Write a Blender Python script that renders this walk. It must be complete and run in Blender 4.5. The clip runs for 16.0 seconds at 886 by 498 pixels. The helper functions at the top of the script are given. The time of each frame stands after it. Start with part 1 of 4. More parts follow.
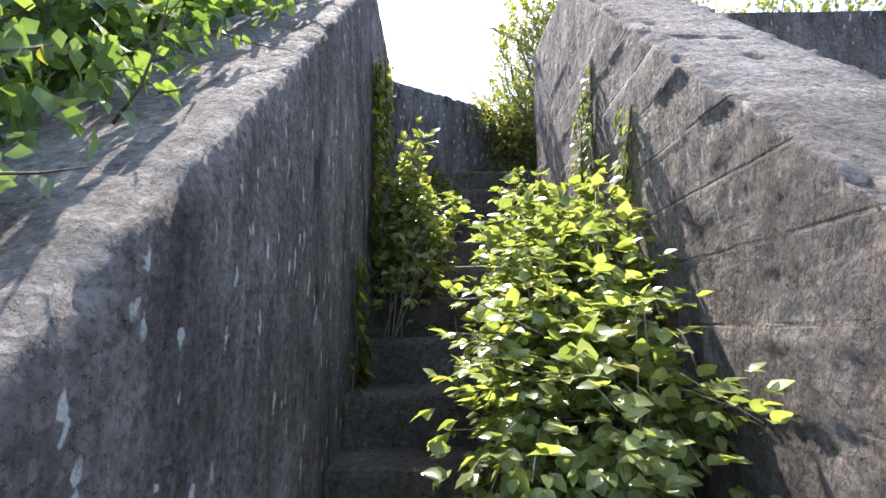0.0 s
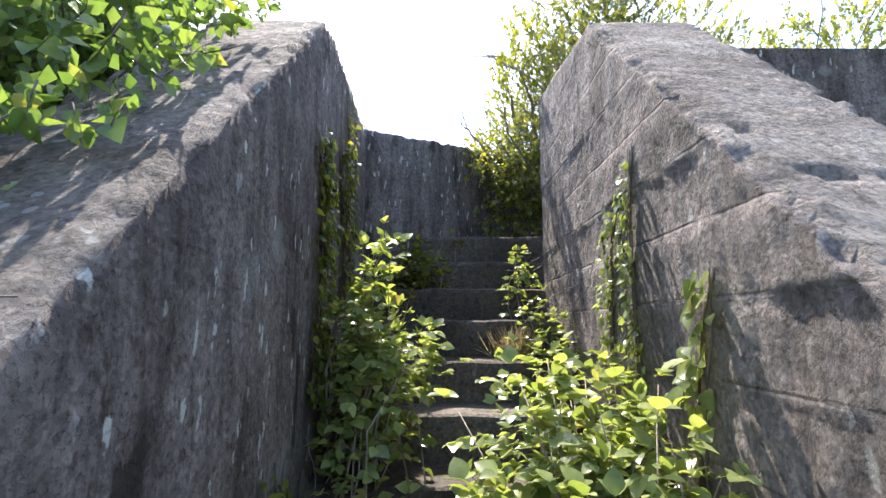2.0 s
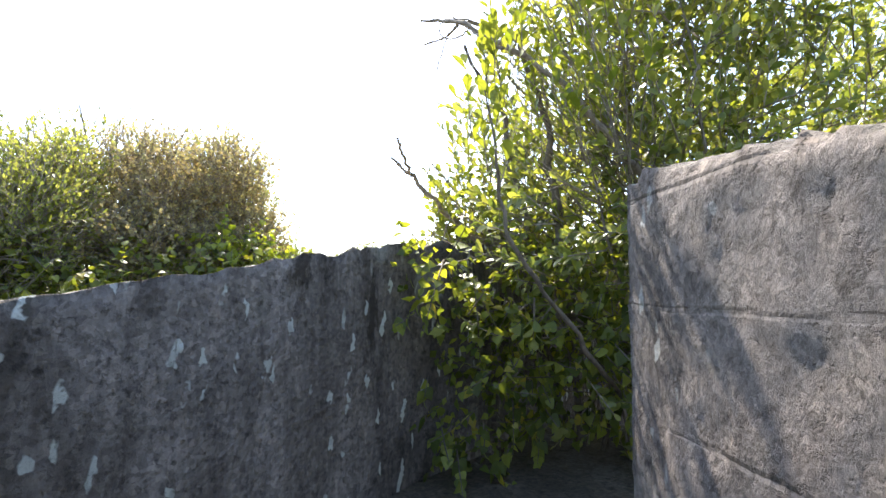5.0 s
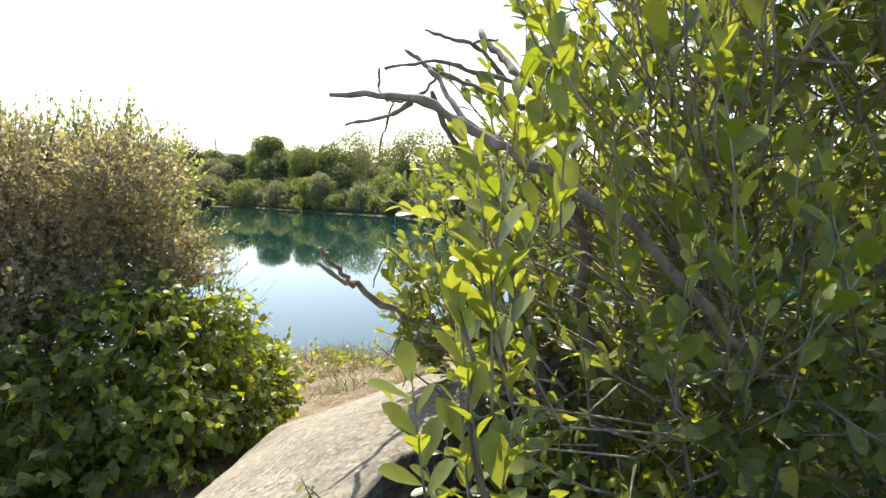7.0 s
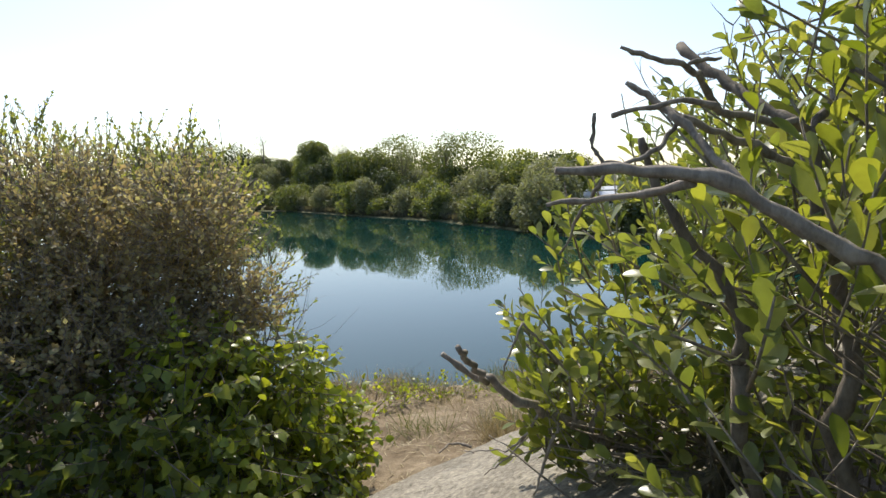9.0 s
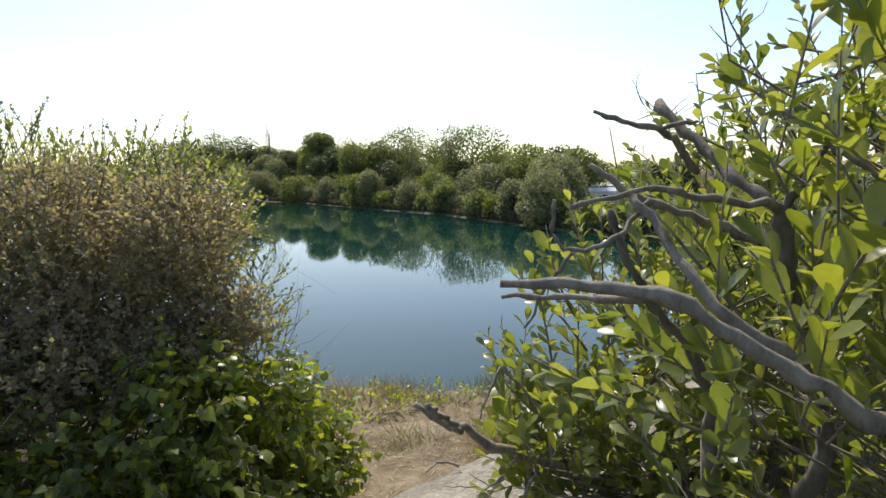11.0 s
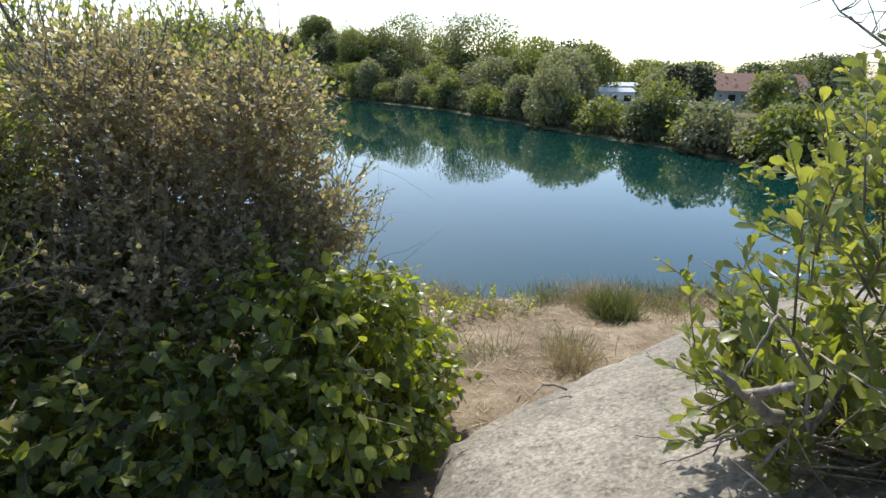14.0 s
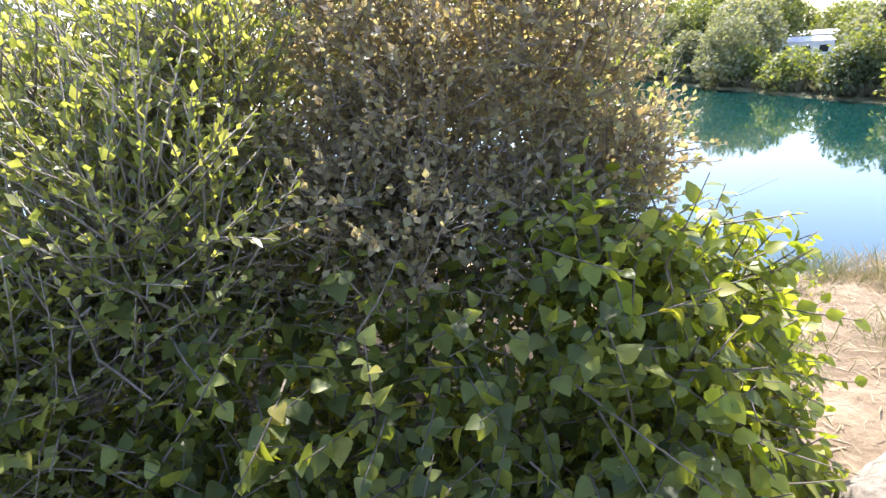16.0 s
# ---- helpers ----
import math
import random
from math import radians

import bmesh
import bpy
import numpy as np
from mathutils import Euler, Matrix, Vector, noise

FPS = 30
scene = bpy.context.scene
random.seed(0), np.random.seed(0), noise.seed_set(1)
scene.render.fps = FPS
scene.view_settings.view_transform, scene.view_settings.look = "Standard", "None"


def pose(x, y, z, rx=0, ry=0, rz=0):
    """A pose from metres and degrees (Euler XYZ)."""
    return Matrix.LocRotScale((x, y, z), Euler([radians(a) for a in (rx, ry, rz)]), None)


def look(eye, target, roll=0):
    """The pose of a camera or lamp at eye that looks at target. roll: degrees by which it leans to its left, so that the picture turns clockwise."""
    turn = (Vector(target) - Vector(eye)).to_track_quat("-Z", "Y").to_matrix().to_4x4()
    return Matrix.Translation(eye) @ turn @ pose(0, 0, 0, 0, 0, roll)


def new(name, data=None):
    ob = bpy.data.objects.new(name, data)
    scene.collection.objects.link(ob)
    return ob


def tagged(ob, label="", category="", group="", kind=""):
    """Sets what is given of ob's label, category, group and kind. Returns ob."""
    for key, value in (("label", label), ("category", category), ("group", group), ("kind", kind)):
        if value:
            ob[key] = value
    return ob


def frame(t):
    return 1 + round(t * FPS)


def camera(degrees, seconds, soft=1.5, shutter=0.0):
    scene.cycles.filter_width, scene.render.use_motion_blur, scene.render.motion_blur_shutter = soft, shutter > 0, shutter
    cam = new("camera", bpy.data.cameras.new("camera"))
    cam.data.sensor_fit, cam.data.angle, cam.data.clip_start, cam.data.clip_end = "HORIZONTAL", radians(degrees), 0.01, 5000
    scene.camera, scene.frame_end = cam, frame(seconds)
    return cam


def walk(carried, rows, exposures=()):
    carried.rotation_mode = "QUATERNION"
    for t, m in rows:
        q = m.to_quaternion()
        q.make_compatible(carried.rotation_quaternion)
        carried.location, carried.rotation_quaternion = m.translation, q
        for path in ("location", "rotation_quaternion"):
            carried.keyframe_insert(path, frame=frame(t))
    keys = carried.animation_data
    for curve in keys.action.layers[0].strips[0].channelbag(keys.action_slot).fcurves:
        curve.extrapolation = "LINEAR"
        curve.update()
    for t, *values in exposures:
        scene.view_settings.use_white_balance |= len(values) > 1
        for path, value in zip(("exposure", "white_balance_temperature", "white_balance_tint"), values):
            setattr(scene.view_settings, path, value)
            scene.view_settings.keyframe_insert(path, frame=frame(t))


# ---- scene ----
cam = camera(78.0, 16.0)
PATH = [
    (0, (-0.037, -0.145, 1.316), (-0.041, 1.834, 1.608), -0.6),
    (0.5, (0.027, -0.013, 1.633), (0.037, 1.969, 1.903), 0.3),
    (1, (0.122, 0.387, 1.835), (0.127, 2.369, 2.100), -0.3),
    (1.5, (0.139, 0.525, 2.013), (0.142, 2.506, 2.284), -0.2),
    (2, (0.061, 0.689, 2.127), (0.072, 2.670, 2.403), 0.0),
    (2.5, (-0.049, 1.024, 2.280), (-0.005, 3.005, 2.552), 0.2),
    (3, (-0.028, 1.544, 2.429), (0.057, 3.524, 2.696), -0.3),
    (3.5, (0.033, 2.127, 2.608), (0.142, 4.099, 2.918), -0.7),
    (4, (0.083, 2.712, 2.855), (0.219, 4.680, 3.187), 0.2),
    (4.2, (0.117, 2.870, 2.955), (0.261, 4.835, 3.297), 0.5),
    (6.3, (0.530, 4.236, 4.350), (0.670, 6.212, 4.075), -1.6),
    (6.5, (0.495, 4.345, 4.366), (0.655, 6.318, 4.085), -1.2),
    (7, (0.482, 4.450, 4.449), (0.653, 6.426, 4.194), -1.2),
    (7.5, (0.412, 4.522, 4.487), (0.583, 6.499, 4.239), -1.4),
    (8, (0.345, 4.716, 4.497), (0.492, 6.693, 4.234), -2.0),
    (8.5, (0.291, 4.834, 4.567), (0.371, 6.819, 4.336), -1.6),
    (9, (0.243, 4.889, 4.594), (0.263, 6.875, 4.353), -1.7),
    (9.2, (0.227, 4.937, 4.590), (0.234, 6.924, 4.349), -1.6),
    (11.5, (0.323, 4.920, 4.731), (0.339, 6.898, 4.441), -0.5),
    (12, (0.240, 4.985, 4.624), (0.396, 6.952, 4.299), -0.3),
    (12.5, (0.057, 5.101, 4.640), (0.215, 7.063, 4.286), 0.5),
    (13, (0.019, 5.053, 4.712), (0.114, 7.013, 4.327), -0.6),
    (13.5, (-0.025, 5.081, 4.736), (0.009, 7.031, 4.293), -1.7),
    (14, (-0.229, 5.264, 4.687), (-0.212, 7.163, 4.060), 1.3),
    (14.5, (-0.271, 5.297, 4.685), (-0.371, 7.179, 4.015), 0.8),
    (15, (-0.347, 5.457, 4.526), (-0.619, 7.325, 3.866), -0.8),
    (15.5, (-0.581, 5.751, 4.375), (-0.916, 7.611, 3.721), -2.6),
    (16, (-0.875, 5.799, 4.380), (-1.380, 7.602, 3.677), -3.5),
]
walk(cam, [(t, look(eye, target, roll)) for t, eye, target, roll in PATH], [
    (0.0, 1.95, 6350, 16), (2.5, 1.9, 6400, 16), (3.5, 2.25, 6400, 14), (4.2, 2.25, 6400, 14), (6.3, 1.45, 7100, 9), (7.0, 1.3, 6900, 9), (8.0, 0.9, 6700, 9),
    (9.0, 0.5, 6600, 10), (13.0, 0.45, 6350, 10), (14.5, 0.95, 6150, 12), (15.2, 1.35, 6150, 13), (15.6, 1.65, 6150, 15), (16.0, 2.1, 6200, 20)])

# ---- light ----
SUN_AZIMUTH, SUN_ELEVATION = 9.0, 52.0    # degrees left of +y, degrees up
world = bpy.data.worlds.new("sky")
world.use_nodes = True
scene.world = world
wn = world.node_tree
sky = wn.nodes.new("ShaderNodeTexSky")
sky.sky_type = "NISHITA"
sky.sun_disc = False
sky.sun_elevation = radians(SUN_ELEVATION)
sky.sun_rotation = radians(-SUN_AZIMUTH)
sky.dust_density = 1.2
sky.air_density = 1.0
sky.ozone_density = 1.4
wn.links.new(sky.outputs[0], wn.nodes["Background"].inputs[0])
wn.nodes["Background"].inputs[1].default_value = 0.15
sun = new("sun", bpy.data.lights.new("sun", "SUN"))
sun.data.energy, sun.data.angle, sun.data.color = 4.0, radians(0.53), (1.0, 0.94, 0.84)
sun_way = Vector((-math.sin(radians(SUN_AZIMUTH)) * math.cos(radians(SUN_ELEVATION)),
                  math.cos(radians(SUN_AZIMUTH)) * math.cos(radians(SUN_ELEVATION)), math.sin(radians(SUN_ELEVATION))))
sun.matrix_basis = look(sun_way * 60, (0, 0, 0))

# ---- materials ----
def node_mat(name):
    m = bpy.data.materials.new(name)
    m.use_nodes = True
    return m, m.node_tree.nodes, m.node_tree.links, m.node_tree.nodes["Principled BSDF"]


def ramp(nodes, links, fac, stops):
    r = nodes.new("ShaderNodeValToRGB")
    while len(r.color_ramp.elements) < len(stops):
        r.color_ramp.elements.new(0.5)
    for e, (p, c) in zip(r.color_ramp.elements, stops):
        e.position, e.color = p, (*c, 1) if len(c) == 3 else c
    links.new(fac, r.inputs[0])
    return r.outputs[0]


def noise_tex(nodes, links, scale, detail=6, rough=0.6, vec=None, distortion=0.0):
    n = nodes.new("ShaderNodeTexNoise")
    n.inputs["Scale"].default_value, n.inputs["Detail"].default_value = scale, detail
    n.inputs["Roughness"].default_value, n.inputs["Distortion"].default_value = rough, distortion
    if vec is not None:
        links.new(vec, n.inputs["Vector"])
    return n.outputs[0]


def mix(nodes, links, fac, a, b, mode="MIX"):
    n = nodes.new("ShaderNodeMix")
    n.data_type, n.blend_type = "RGBA", mode
    for sock, v in ((n.inputs[0], fac), (n.inputs[6], a), (n.inputs[7], b)):
        if isinstance(v, (int, float)):
            sock.default_value = v
        elif isinstance(v, tuple):
            sock.default_value = (*v, 1)
        else:
            links.new(v, sock)
    return n.outputs[2]


def bump(nodes, links, bsdf, height, strength, distance):
    b = nodes.new("ShaderNodeBump")
    b.inputs["Strength"].default_value, b.inputs["Distance"].default_value = strength, distance
    links.new(height, b.inputs["Height"])
    links.new(b.outputs[0], bsdf.inputs["Normal"])


def coords(nodes, links, scale=(1, 1, 1)):
    c = nodes.new("ShaderNodeTexCoord")
    m = nodes.new("ShaderNodeMapping")
    m.inputs["Scale"].default_value = scale
    links.new(c.outputs["Object"], m.inputs[0])
    return m.outputs[0]


def concrete(name, dark, mid, light, moss=0.35, lichen=0.5, streak=0.5, boards=0.0, relief=0.04, crust=0.0):
    m, n, l, b = node_mat(name)
    v = coords(n, l)
    drip = coords(n, l, (3.2, 3.2, 0.5))
    flow = coords(n, l, (1.15, 1.15, 0.4))
    big = noise_tex(n, l, 1.3, 7, 0.65, v)
    fine = noise_tex(n, l, 42, 8, 0.7, v)
    run = noise_tex(n, l, 2.2, 6, 0.7, drip)
    base = ramp(n, l, big, [(0.3, dark), (0.52, mid), (0.72, light)])
    base = mix(n, l, streak, base, ramp(n, l, run, [(0.35, (0.32, 0.31, 0.3)), (0.62, (1, 1, 1))]), "MULTIPLY")
    base = mix(n, l, 0.4, base, ramp(n, l, fine, [(0.3, (0.42, 0.42, 0.42)), (0.6, (1.1, 1.1, 1.08))]), "MULTIPLY")
    stain = ramp(n, l, noise_tex(n, l, 2.4, 6, 0.62, flow, 0.3), [(0.36, (0.28, 0.26, 0.23)), (0.47, (1, 1, 1))])
    base = mix(n, l, streak, base, stain, "MULTIPLY")
    flake = noise_tex(n, l, 2.6, 5, 0.68, coords(n, l, (4.2, 4.2, 0.9)), 0.25)
    base = mix(n, l, streak, base, ramp(n, l, flake, [(0.36, (0.5, 0.48, 0.46)), (0.47, (1, 1, 1)), (0.56, (1.02, 1.02, 1.02)), (0.64, (1.3, 1.28, 1.25))]), "MULTIPLY")
    grit = n.new("ShaderNodeTexVoronoi")
    grit.inputs["Scale"].default_value = 75
    l.new(v, grit.inputs["Vector"])
    base = mix(n, l, 0.55, base, ramp(n, l, grit.outputs["Color"], [(0.15, (0.5, 0.48, 0.46)), (0.55, (0.95, 0.95, 0.95)), (0.95, (1.5, 1.48, 1.42))]), "MULTIPLY")
    base = mix(n, l, 0.75, base, ramp(n, l, noise_tex(n, l, 26, 8, 0.75, v), [(0.36, (0.35, 0.34, 0.33)), (0.46, (1, 1, 1)), (0.62, (1.12, 1.12, 1.1))]), "MULTIPLY")
    broad = n.new("ShaderNodeTexVoronoi")
    broad.inputs["Scale"].default_value = 2.6
    l.new(mix(n, l, 0.12, v, noise_tex(n, l, 9, 4, 0.6, v), "ADD"), broad.inputs["Vector"])
    base = mix(n, l, ramp(n, l, broad.outputs["Distance"], [(0.19, (lichen * 0.32,) * 3), (0.23, (0, 0, 0))]), base, (0.36, 0.365, 0.32))
    green = ramp(n, l, noise_tex(n, l, 3.1, 8, 0.7, v), [(0.55, (0, 0, 0)), (0.72, (moss, moss, moss))])
    base = mix(n, l, green, base, (0.085, 0.095, 0.035))
    if crust:
        patch = noise_tex(n, l, 1.5, 8, 0.68, coords(n, l, (1.4, 1.4, 0.8)), 0.5)
        base = mix(n, l, ramp(n, l, patch, [(0.59, (0, 0, 0)), (0.63, (crust,) * 3)]), base, (0.035, 0.027, 0.02))
    spots = n.new("ShaderNodeTexVoronoi")
    spots.inputs["Scale"].default_value = 16
    spots.inputs["Randomness"].default_value = 1
    wob = mix(n, l, 0.07, flow, noise_tex(n, l, 14, 3, 0.6, v), "ADD")
    l.new(wob, spots.inputs["Vector"])
    gate = ramp(n, l, noise_tex(n, l, 1.7, 4, 0.6, v), [(0.5 - 0.08 * crust, (0, 0, 0)), (0.58 - 0.08 * crust, (1, 1, 1))])
    blot = ramp(n, l, spots.outputs["Distance"], [(0.17, (lichen, lichen, lichen)), (0.23, (0, 0, 0))])
    base = mix(n, l, mix(n, l, 1.0, gate, blot, "MULTIPLY"), base, (0.5, 0.51, 0.46))
    l.new(base, b.inputs["Base Color"])
    b.inputs["Roughness"].default_value = 0.92
    b.inputs["Specular IOR Level"].default_value = 0.25
    pits = ramp(n, l, noise_tex(n, l, 60, 4, 0.7, v), [(0.3, (0, 0, 0)), (0.42, (1, 1, 1))])
    h = mix(n, l, 0.4, fine, pits)
    h = mix(n, l, 0.35, h, noise_tex(n, l, 9, 5, 0.6, v))
    if boards:
        sep = n.new("ShaderNodeSeparateXYZ")
        l.new(v, sep.inputs[0])
        wav = n.new("ShaderNodeMath")
        wav.operation = "MULTIPLY_ADD"
        wav.inputs[1].default_value, wav.inputs[2].default_value = 0.022, -0.011
        l.new(noise_tex(n, l, 2.0, 5, 0.7, v), wav.inputs[0])
        add = n.new("ShaderNodeMath")
        l.new(sep.outputs[2], add.inputs[0])
        l.new(wav.outputs[0], add.inputs[1])
        mod = n.new("ShaderNodeMath")
        mod.operation = "PINGPONG"
        mod.inputs[1].default_value = 0.11
        l.new(add.outputs[0], mod.inputs[0])
        seam = ramp(n, l, mod.outputs[0], [(0.0, (0, 0, 0)), (0.008, (1, 1, 1))])
        part_of = ramp(n, l, noise_tex(n, l, 2.6, 3, 0.6, coords(n, l, (1, 1, 4))), [(0.4, (1, 1, 1)), (0.55, (0, 0, 0))])
        seam = mix(n, l, 1.0, seam, part_of, "LIGHTEN")
        h = mix(n, l, boards, h, seam, "MULTIPLY")
        base = mix(n, l, boards * 0.6, base, seam, "MULTIPLY")
        l.new(base, b.inputs["Base Color"])
    worn = ramp(n, l, noise_tex(n, l, 2.1, 5, 0.65, v, 0.4), [(0.42, (0.55, 0.55, 0.55)), (0.6, (1, 1, 1))])
    h = mix(n, l, 1.0, h, worn, "MULTIPLY")
    bump(n, l, b, h, 1.0, relief)
    return m


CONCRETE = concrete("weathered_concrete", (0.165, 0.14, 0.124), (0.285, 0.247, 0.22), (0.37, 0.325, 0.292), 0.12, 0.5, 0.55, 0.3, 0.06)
CONCRETE_PALE = concrete("pale_beige_concrete", (0.165, 0.146, 0.115), (0.255, 0.229, 0.183), (0.345, 0.315, 0.255), 0.14, 0.3, 0.16, 0.0, 0.015)
# Darker copy of CONCRETE: shade on the unlit walls put into the colour.
CONCRETE_WALL = concrete("shade_toned_concrete", (0.11, 0.092, 0.083), (0.215, 0.186, 0.168), (0.32, 0.28, 0.256), 0.18, 0.85, 0.68, 0.0, 0.045, 0.85)
CONCRETE_TOP = concrete("crumbling_coping_concrete", (0.15, 0.128, 0.108), (0.29, 0.257, 0.222), (0.45, 0.41, 0.36), 0.18, 0.5, 0.4, 0.0, 0.075)
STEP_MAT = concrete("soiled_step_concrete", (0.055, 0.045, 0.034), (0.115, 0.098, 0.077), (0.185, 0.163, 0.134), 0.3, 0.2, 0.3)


def soil(name, a, b_, c, grain=30):
    m, n, l, b = node_mat(name)
    v = coords(n, l)
    big, fine = noise_tex(n, l, 1.1, 8, 0.65, v), noise_tex(n, l, grain, 8, 0.7, v)
    base = ramp(n, l, big, [(0.36, a), (0.5, b_), (0.62, c)])
    base = mix(n, l, 0.7, base, ramp(n, l, noise_tex(n, l, 7, 6, 0.65, v), [(0.34, (0.62, 0.57, 0.5)), (0.55, (1.08, 1.07, 1.05))]), "MULTIPLY")
    base = mix(n, l, 0.6, base, ramp(n, l, fine, [(0.3, (0.5, 0.48, 0.45)), (0.65, (1.15, 1.15, 1.12))]), "MULTIPLY")
    l.new(base, b.inputs["Base Color"])
    b.inputs["Roughness"].default_value = 0.95
    b.inputs["Specular IOR Level"].default_value = 0.15
    bump(n, l, b, mix(n, l, 0.5, big, fine), 0.8, 0.05)
    return m


DIRT = soil("dry_sandy_earth", (0.15, 0.114, 0.073), (0.24, 0.188, 0.127), (0.335, 0.272, 0.193))
EARTH = soil("dark_earth", (0.03, 0.024, 0.016), (0.06, 0.046, 0.03), (0.1, 0.075, 0.05))
MEADOW = soil("rough_bank_grass", (0.05, 0.055, 0.025), (0.1, 0.1, 0.05), (0.17, 0.15, 0.08), 6)


def leaf_mat(name, dark, mid, light, glow=0.45, gloss=0.35, dead=None, through_tint=(2.4, 2.2, 0.55)):
    m, n, l, b = node_mat(name)
    g = n.new("ShaderNodeNewGeometry")
    col = ramp(n, l, g.outputs["Random Per Island"], [(0.0, dark), (0.5, mid), (0.95, light), (1.0, dead or light)])
    v = coords(n, l)
    col = mix(n, l, 0.5, col, ramp(n, l, noise_tex(n, l, 40, 4, 0.6, v), [(0.3, (0.6, 0.6, 0.6)), (0.7, (1.15, 1.15, 1.1))]), "MULTIPLY")
    l.new(col, b.inputs["Base Color"])
    b.inputs["Roughness"].default_value = gloss
    b.inputs["Specular IOR Level"].default_value = 0.4
    t = n.new("ShaderNodeBsdfTranslucent")
    l.new(mix(n, l, 1.0, col, through_tint, "MULTIPLY"), t.inputs[0])
    s = n.new("ShaderNodeMixShader")
    s.inputs[0].default_value = glow
    l.new(b.outputs[0], s.inputs[1])
    l.new(t.outputs[0], s.inputs[2])
    l.new(s.outputs[0], n["Material Output"].inputs[0])
    return m


LEAF_SALLOW = leaf_mat("sallow_leaf", (0.1, 0.135, 0.05), (0.175, 0.205, 0.072), (0.28, 0.29, 0.105), 0.46, 0.3, None, (1.95, 1.85, 0.6))
LEAF_IVY_BANK = leaf_mat("bank_ivy_leaf", (0.085, 0.14, 0.045), (0.15, 0.215, 0.075), (0.23, 0.29, 0.105), 0.42, 0.36, (0.3, 0.28, 0.08), (1.6, 1.72, 0.65))
LEAF_ELDER = leaf_mat("elder_leaf", (0.12, 0.15, 0.05), (0.21, 0.235, 0.075), (0.33, 0.335, 0.115), 0.52, 0.38, None, (1.8, 1.75, 0.75))
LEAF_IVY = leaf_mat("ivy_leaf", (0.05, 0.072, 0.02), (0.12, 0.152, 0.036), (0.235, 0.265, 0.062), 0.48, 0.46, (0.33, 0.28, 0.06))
LEAF_BRAMBLE = leaf_mat("bramble_leaf", (0.13, 0.175, 0.06), (0.24, 0.285, 0.11), (0.37, 0.41, 0.17), 0.4, 0.24, (0.28, 0.25, 0.1), (1.85, 1.85, 0.78))
LEAF_BROWN = leaf_mat("withered_leaf", (0.26, 0.2, 0.125), (0.315, 0.275, 0.165), (0.36, 0.35, 0.195), 0.56, 0.55, (0.42, 0.37, 0.24), (1.55, 1.45, 0.88))
# LEAF_FAR is lightened and greyed: distance haze put into the colour.
LEAF_FAR = leaf_mat("hazed_far_leaf", (0.09, 0.115, 0.05), (0.11, 0.135, 0.057), (0.13, 0.155, 0.066), 0.4, 0.6)
LEAF_GREY = leaf_mat("far_grey_willow_leaf", (0.15, 0.16, 0.095), (0.175, 0.185, 0.108), (0.2, 0.21, 0.12), 0.4, 0.6, None, (1.8, 1.75, 0.9))
LEAF_DARK = leaf_mat("far_dark_leaf", (0.02, 0.03, 0.015), (0.035, 0.045, 0.022), (0.05, 0.06, 0.03), 0.2, 0.7)
GRASS_DRY = leaf_mat("dry_grass", (0.22, 0.17, 0.09), (0.32, 0.26, 0.15), (0.42, 0.35, 0.22), 0.35, 0.6, (0.16, 0.17, 0.06), (1.2, 1.15, 0.9))
GRASS_GREEN = leaf_mat("green_grass", (0.07, 0.085, 0.03), (0.11, 0.125, 0.045), (0.18, 0.18, 0.08), 0.35, 0.5, None, (1.5, 1.5, 0.7))


def bark(name, a, b_):
    m, n, l, b = node_mat(name)
    v = coords(n, l, (1, 1, 0.4))
    f = noise_tex(n, l, 45, 8, 0.7, v)
    l.new(ramp(n, l, f, [(0.35, a), (0.65, b_)]), b.inputs["Base Color"])
    b.inputs["Roughness"].default_value = 0.85
    bump(n, l, b, f, 0.8, 0.006)
    return m


BARK = bark("grey_brown_bark", (0.07, 0.055, 0.04), (0.2, 0.165, 0.125))
TWIG = bark("dead_twig", (0.13, 0.105, 0.08), (0.34, 0.29, 0.23))

m, n, l, b = node_mat("lake_water")
b.inputs["Base Color"].default_value = (0.004, 0.03, 0.026, 1)
b.inputs["Roughness"].default_value = 0.03
b.inputs["IOR"].default_value = 1.33
b.inputs["Specular IOR Level"].default_value = 0.68
bump(n, l, b, noise_tex(n, l, 1.4, 3, 0.5, coords(n, l, (1, 1, 1))), 0.05, 0.03)
WATER = m


def paint(name, colour, rough=0.5):
    m, n, l, b = node_mat(name)
    f = noise_tex(n, l, 2.5, 6, 0.6, coords(n, l))
    l.new(ramp(n, l, f, [(0.35, tuple(0.8 * k for k in colour)), (0.65, colour)]), b.inputs["Base Color"])
    b.inputs["Roughness"].default_value = rough
    return m


CARAVAN_WHITE = paint("caravan_white", (0.75, 0.75, 0.72), 0.35)
CARAVAN_ROOF = paint("caravan_grey", (0.5, 0.52, 0.55), 0.5)
ROOF_BROWN = paint("brown_roof_tiles", (0.19, 0.1, 0.07), 0.85)
GLASS_DARK = paint("dark_window_glass", (0.03, 0.035, 0.04), 0.08)
LEAF_SPRIG = leaf_mat("young_sallow_leaf", (0.14, 0.18, 0.035), (0.19, 0.215, 0.055), (0.26, 0.275, 0.08), 0.48, 0.32, None, (1.8, 1.75, 0.5))
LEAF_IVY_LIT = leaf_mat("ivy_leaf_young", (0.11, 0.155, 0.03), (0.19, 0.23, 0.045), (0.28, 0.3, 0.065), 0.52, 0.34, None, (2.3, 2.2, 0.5))
